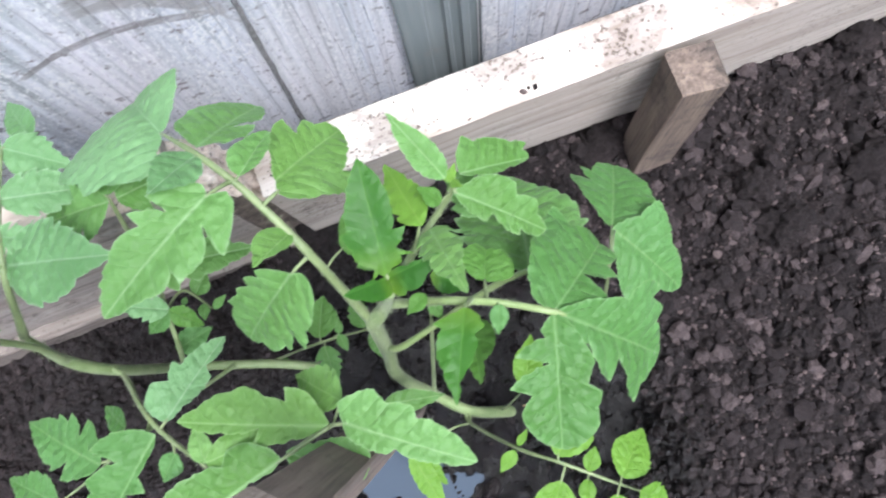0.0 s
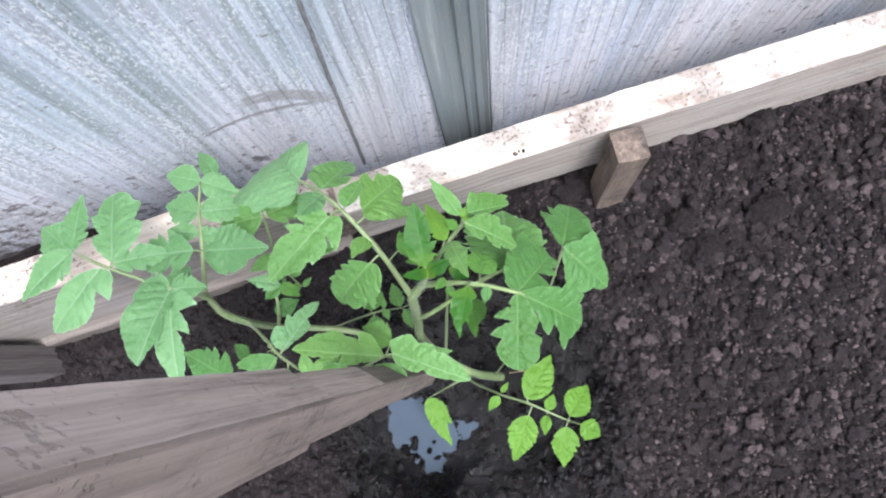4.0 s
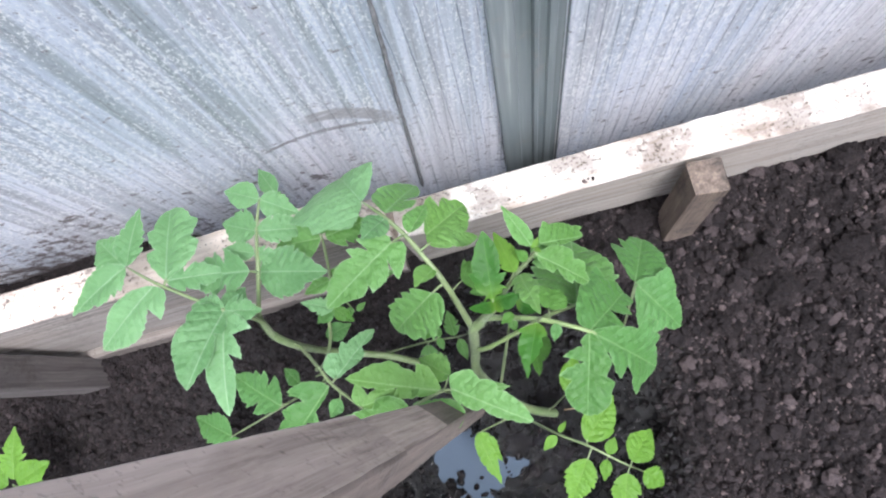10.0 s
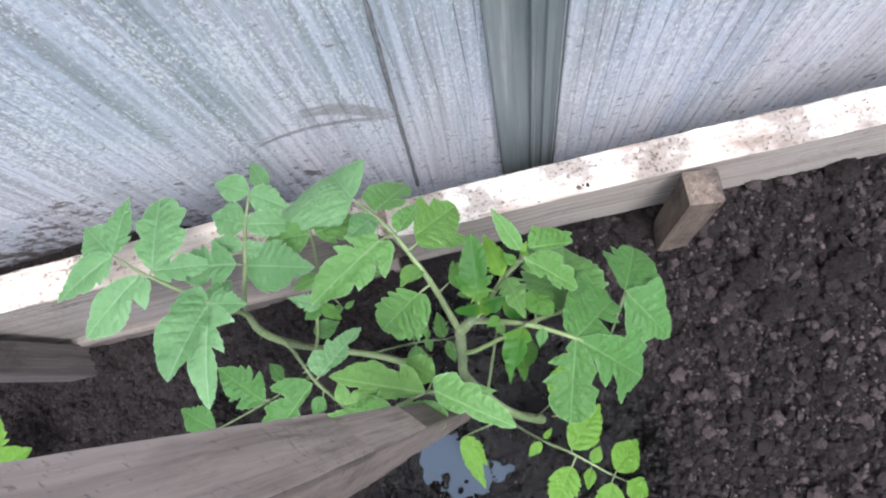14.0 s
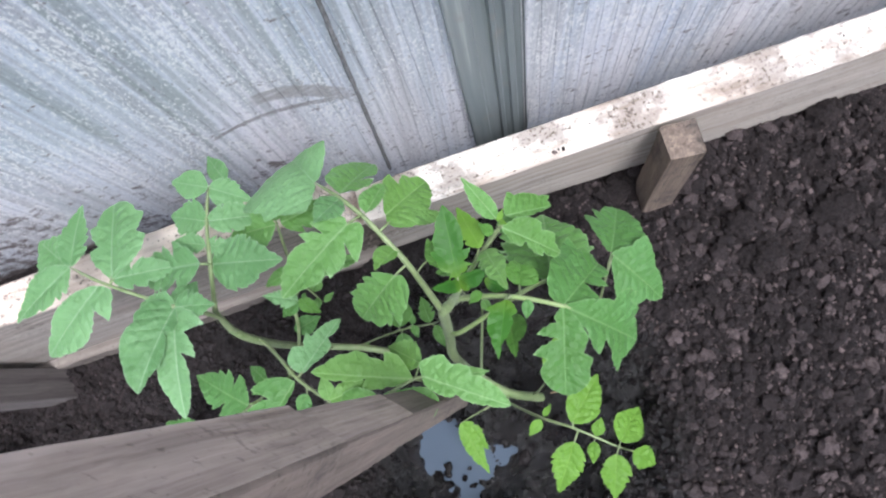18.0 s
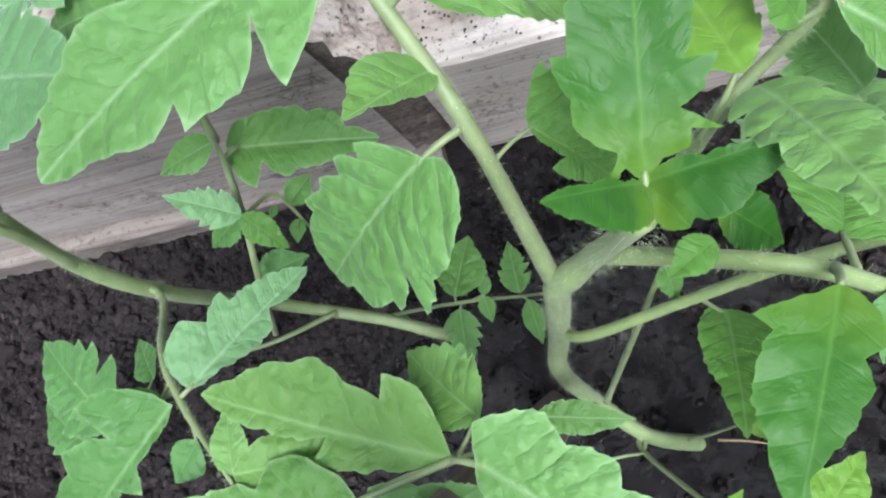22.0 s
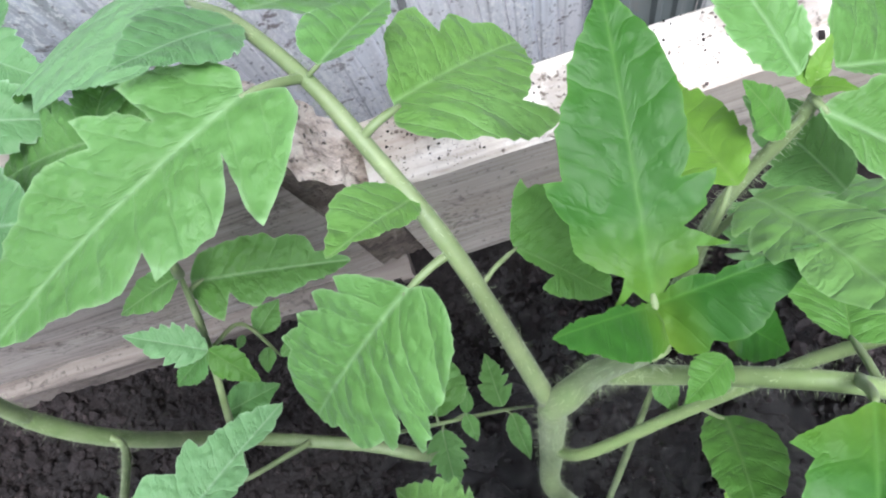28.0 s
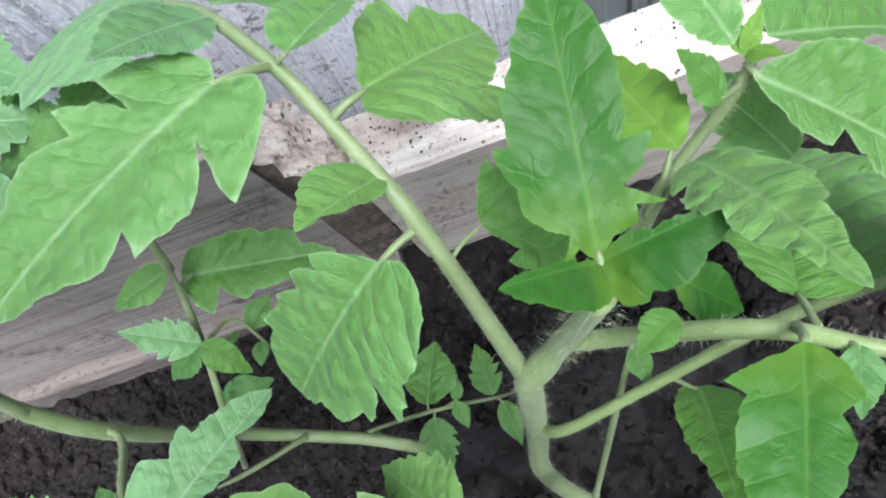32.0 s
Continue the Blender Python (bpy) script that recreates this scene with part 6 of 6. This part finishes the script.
part('leaflet_stalk', tube([(-0.0466, 0.0096, 0.0740), (-0.0424, 0.0102, 0.0779), (-0.0381, 0.0111, 0.0799)], 0.0006, 0.0005, 5, 8), STALK, stalk_bh)
leaflet('leaflet', stalk_bh, (-0.0382, 0.0107, 0.0801), (-0.0375, -0.0020, 0.0730), 0.5, 'ov', 0, 0.05, LEAF, seed=84)
part('leaflet_stalk', tube([(-0.0466, 0.0096, 0.0740), (-0.0424, 0.0102, 0.0779), (-0.0382, 0.0102, 0.0798)], 0.0006, 0.0005, 5, 8), STALK, stalk_bh)
leaflet('leaflet', stalk_bh, (-0.1077, 0.0152, 0.0039), (-0.0947, 0.0090, -0.0016), 0.5, 'ov', 0, 0.05, LEAF, seed=85)
leaflet('leaflet', stem_c, (-0.1098, 0.0770, 0.1628), (-0.0530, 0.0705, 0.1543), 0.42, 'lob', 0, 0.1, LEAF, seed=86, lobes=([(0.06, 0.15), (0.5, 0.23), (0.55, 0.19), (0.74, 0.18), (0.79, 0.08)], [(0.1, 0.22), (0.2, 0.28), (0.25, 0.11), (0.42, 0.22), (0.47, 0.17), (0.73, 0.11)]))
part('leaflet_stalk', tube([(-0.1075, 0.0695, 0.1701), (-0.1062, 0.0725, 0.1694), (-0.1026, 0.0752, 0.1673)], 0.0010, 0.0008, 5, 8), STALK, stem_c)
leaflet('leaflet', stem_c, (-0.1143, 0.0543, 0.1500), (-0.1371, 0.0643, 0.1667), 0.5, 'lob', 0, 0.1, LEAF_BLUE, seed=87)
leaflet('leaflet', stem_c, (-0.1143, 0.0543, 0.1500), (-0.1341, 0.0462, 0.1420), 0.6, 'ov', 0, 0.1, LEAF_MID, seed=88)
leaflet('leaflet', stem_c, (-0.1143, 0.0543, 0.1500), (-0.1008, 0.0391, 0.1405), 0.55, 'ov', 0, 0.1, LEAF_DEEP, seed=89)
stalk_cu = part('leaf_stalk', tube([(-0.1022, 0.0729, 0.1841), (-0.0930, 0.0850, 0.2200), (-0.0867, 0.0966, 0.2450)], 0.0015, 0.0010), STALK, plant_c, 'pale green leaf stalk')
leaflet('leaflet', stalk_cu, (-0.0890, 0.0950, 0.2400), (-0.1300, 0.1010, 0.2300), 0.75, 'lob', 0, 0.15, LEAF, seed=93)
leaflet('leaflet', stalk_cu, (-0.0850, 0.0950, 0.2400), (-0.0500, 0.1010, 0.2330), 0.75, 'lob', 0, 0.15, LEAF, seed=94)
leaflet('leaflet', stalk_cu, (-0.0870, 0.0970, 0.2430), (-0.0820, 0.1240, 0.2350), 0.60, 'ser', 0, 0.15, LEAF, seed=95)
leaflet('leaflet', stem_c, (-0.1022, 0.0729, 0.1841), (-0.1292, 0.0681, 0.1795), 0.5, 'ov', 0, 0.1, LEAF, seed=90)

# a neighbouring plant at the edge of the bed on each side
plant_d = tagged(empty("tomato_plant"), "small bright green tomato seedling in dry soil", "tomato plant", "tomato plants")
stem_d = part("stem", tube([(-0.520, -0.050, -0.04), (-0.516, -0.035, 0.01), (-0.511, -0.017, 0.05)], 0.0022, 0.0015), STEM, plant_d)
for n, (base, tip, w, st) in enumerate([
        ((-0.509, -0.012, 0.05), (-0.499, 0.041, 0.055), 0.55, "lob"), ((-0.506, -0.016, 0.05), (-0.468, -0.004, 0.052), 0.75, "ov"),
        ((-0.516, -0.016, 0.05), (-0.549, 0.014, 0.054), 0.50, "ser"), ((-0.508, -0.022, 0.048), (-0.462, -0.040, 0.044), 0.55, "ser"),
        ((-0.516, -0.024, 0.048), (-0.560, -0.045, 0.046), 0.55, "lob")]):
    leaflet("leaflet", stem_d, base, tip, w, st, 0, 0.12, LEAF_YOUNG, seed=200 + n)
plant_e = tagged(empty("tomato_plant"), "leafy tomato seedling at the far end of the bed", "tomato plant", "tomato plants")
stem_e = part("stem", tube([(0.612, -0.030, -0.03), (0.606, -0.026, 0.02), (0.598, -0.018, 0.06)], 0.0026, 0.0018), STEM, plant_e)
for n, (base, tip, w, st) in enumerate([
        ((0.596, -0.010, 0.06), (0.540, 0.022, 0.05), 0.7, "lob"), ((0.594, -0.024, 0.06), (0.530, -0.040, 0.045), 0.7, "lob"),
        ((0.604, -0.010, 0.06), (0.640, 0.035, 0.06), 0.6, "ov"), ((0.606, -0.028, 0.06), (0.650, -0.060, 0.055), 0.6, "ser")]):
    leaflet("leaflet", stem_e, base, tip, w, st, 0, 0.12, LEAF_YOUNG, seed=220 + n)

# overlapping edge of the sheet
bm = bmesh.new()
beam(bm, 0.0, 1.4, -0.0014, 0.0013, -0.0018, 0.0006, cuts=200, rough=0.0013, bevel=0.0004, seed=21)
seam = tagged(new("sheet_seam", mesh_of(bm, "sheet_seam", SEAM, False)), "dark dirty edge where two sheets overlap", "trim", kind="structure")
seam_lean = math.atan(0.075)
seam.matrix_world = Matrix(((math.sin(seam_lean), math.cos(seam_lean), 0, -0.0221), (0, 0, 1, WALL_Y - 0.0008), (math.cos(seam_lean), -math.sin(seam_lean), 0, 0.0), (0, 0, 0, 1)))

# small stalks and leaves low down between the plants
part('leaf_stalk', tube([(-0.1279, 0.0206, 0.0327), (-0.1538, 0.0119, 0.0450), (-0.1731, 0.0080, 0.0500)], 0.0016, 0.0012), STALK, plant_b, 'pale green leaf stalk')
stalk_c = part('leaf_stalk', tube([(-0.1257, 0.0602, 0.1250), (-0.1157, 0.0694, 0.1150), (-0.1070, 0.0543, 0.1000)], 0.0011, 0.0008), STALK, plant_c, 'pale green leaf stalk')
leaflet('leaflet', stalk_c, (-0.1124, 0.0654, 0.1080), (-0.1002, 0.0773, 0.1080), 0.75, 'ov', 0, 0.1, LEAF, seed=240)
leaflet('leaflet', stalk_c, (-0.1090, 0.0580, 0.1080), (-0.1112, 0.0476, 0.1080), 0.75, 'ov', 0, 0.1, LEAF, seed=241)
leaflet('leaflet', stalk_c, (-0.1186, 0.0662, 0.1080), (-0.1227, 0.0607, 0.1080), 0.6, 'ov', 0, 0.1, LEAF, seed=242)
leaflet('leaflet', stalk_c, (-0.1038, 0.0527, 0.1080), (-0.0934, 0.0586, 0.1080), 0.5, 'ov', 0, 0.1, LEAF, seed=243)
leaflet('leaflet', stem_c, (-0.1421, 0.0387, 0.0900), (-0.1166, 0.0454, 0.0850), 0.7, 'ov', 0, 0.1, LEAF_MID, seed=246)

def soil_clod(at, r, seed):
    """One larger lump of dry soil."""
    bm = bmesh.new()
    bmesh.ops.create_icosphere(bm, subdivisions=4, radius=1.0)
    for v in bm.verts:
        c = v.co.copy()
        k = 1 + 0.42 * noise.noise(c * 1.3 + Vector((seed, 0, 0))) + 0.24 * noise.noise(c * 3.5 + Vector((0, seed, 0))) + 0.10 * noise.noise(c * 9 + Vector((0, 0, seed)))
        v.co = Vector((c.x * k * 1.1, c.y * k, c.z * k * 0.75)) * r
    ob = new("soil_clod", mesh_of(bm, "soil_clod", SOIL, False))
    ob.location = (at[0], at[1], ground_z(*at) + r * 0.35)
    return tagged(ob, "dry lump of dark soil lying on the bed", "soil clod", "soil clods")


def straw(a, b, label):
    ob = new("straw", mesh_of(tube([a, (Vector(a) + Vector(b)) / 2 + Vector((0, 0.001, 0.001)), b], 0.0008, 0.0006, 4, 6), "straw", STRAW))
    return tagged(ob, label, "straw")


for k, (at, r) in enumerate([((0.387, 0.056), 0.0114), ((0.194, 0.084), 0.0154), ((0.304, -0.027), 0.0187), ((0.255, -0.051), 0.0112), ((0.220, -0.180), 0.0066), ((0.245, -0.191), 0.0076), ((0.239, -0.046), 0.0103), ((0.387, -0.007), 0.0189), ((0.414, 0.094), 0.0166), ((0.256, -0.146), 0.0053), ((0.319, -0.067), 0.0063), ((0.332, -0.115), 0.0101), ((0.294, 0.010), 0.0133)]):
    soil_clod(at, r, k * 3.7)
straw((0.0614, -0.0927, -0.0820), (0.0914, -0.0992, -0.0800), 'thin brown straw lying on the wet soil')
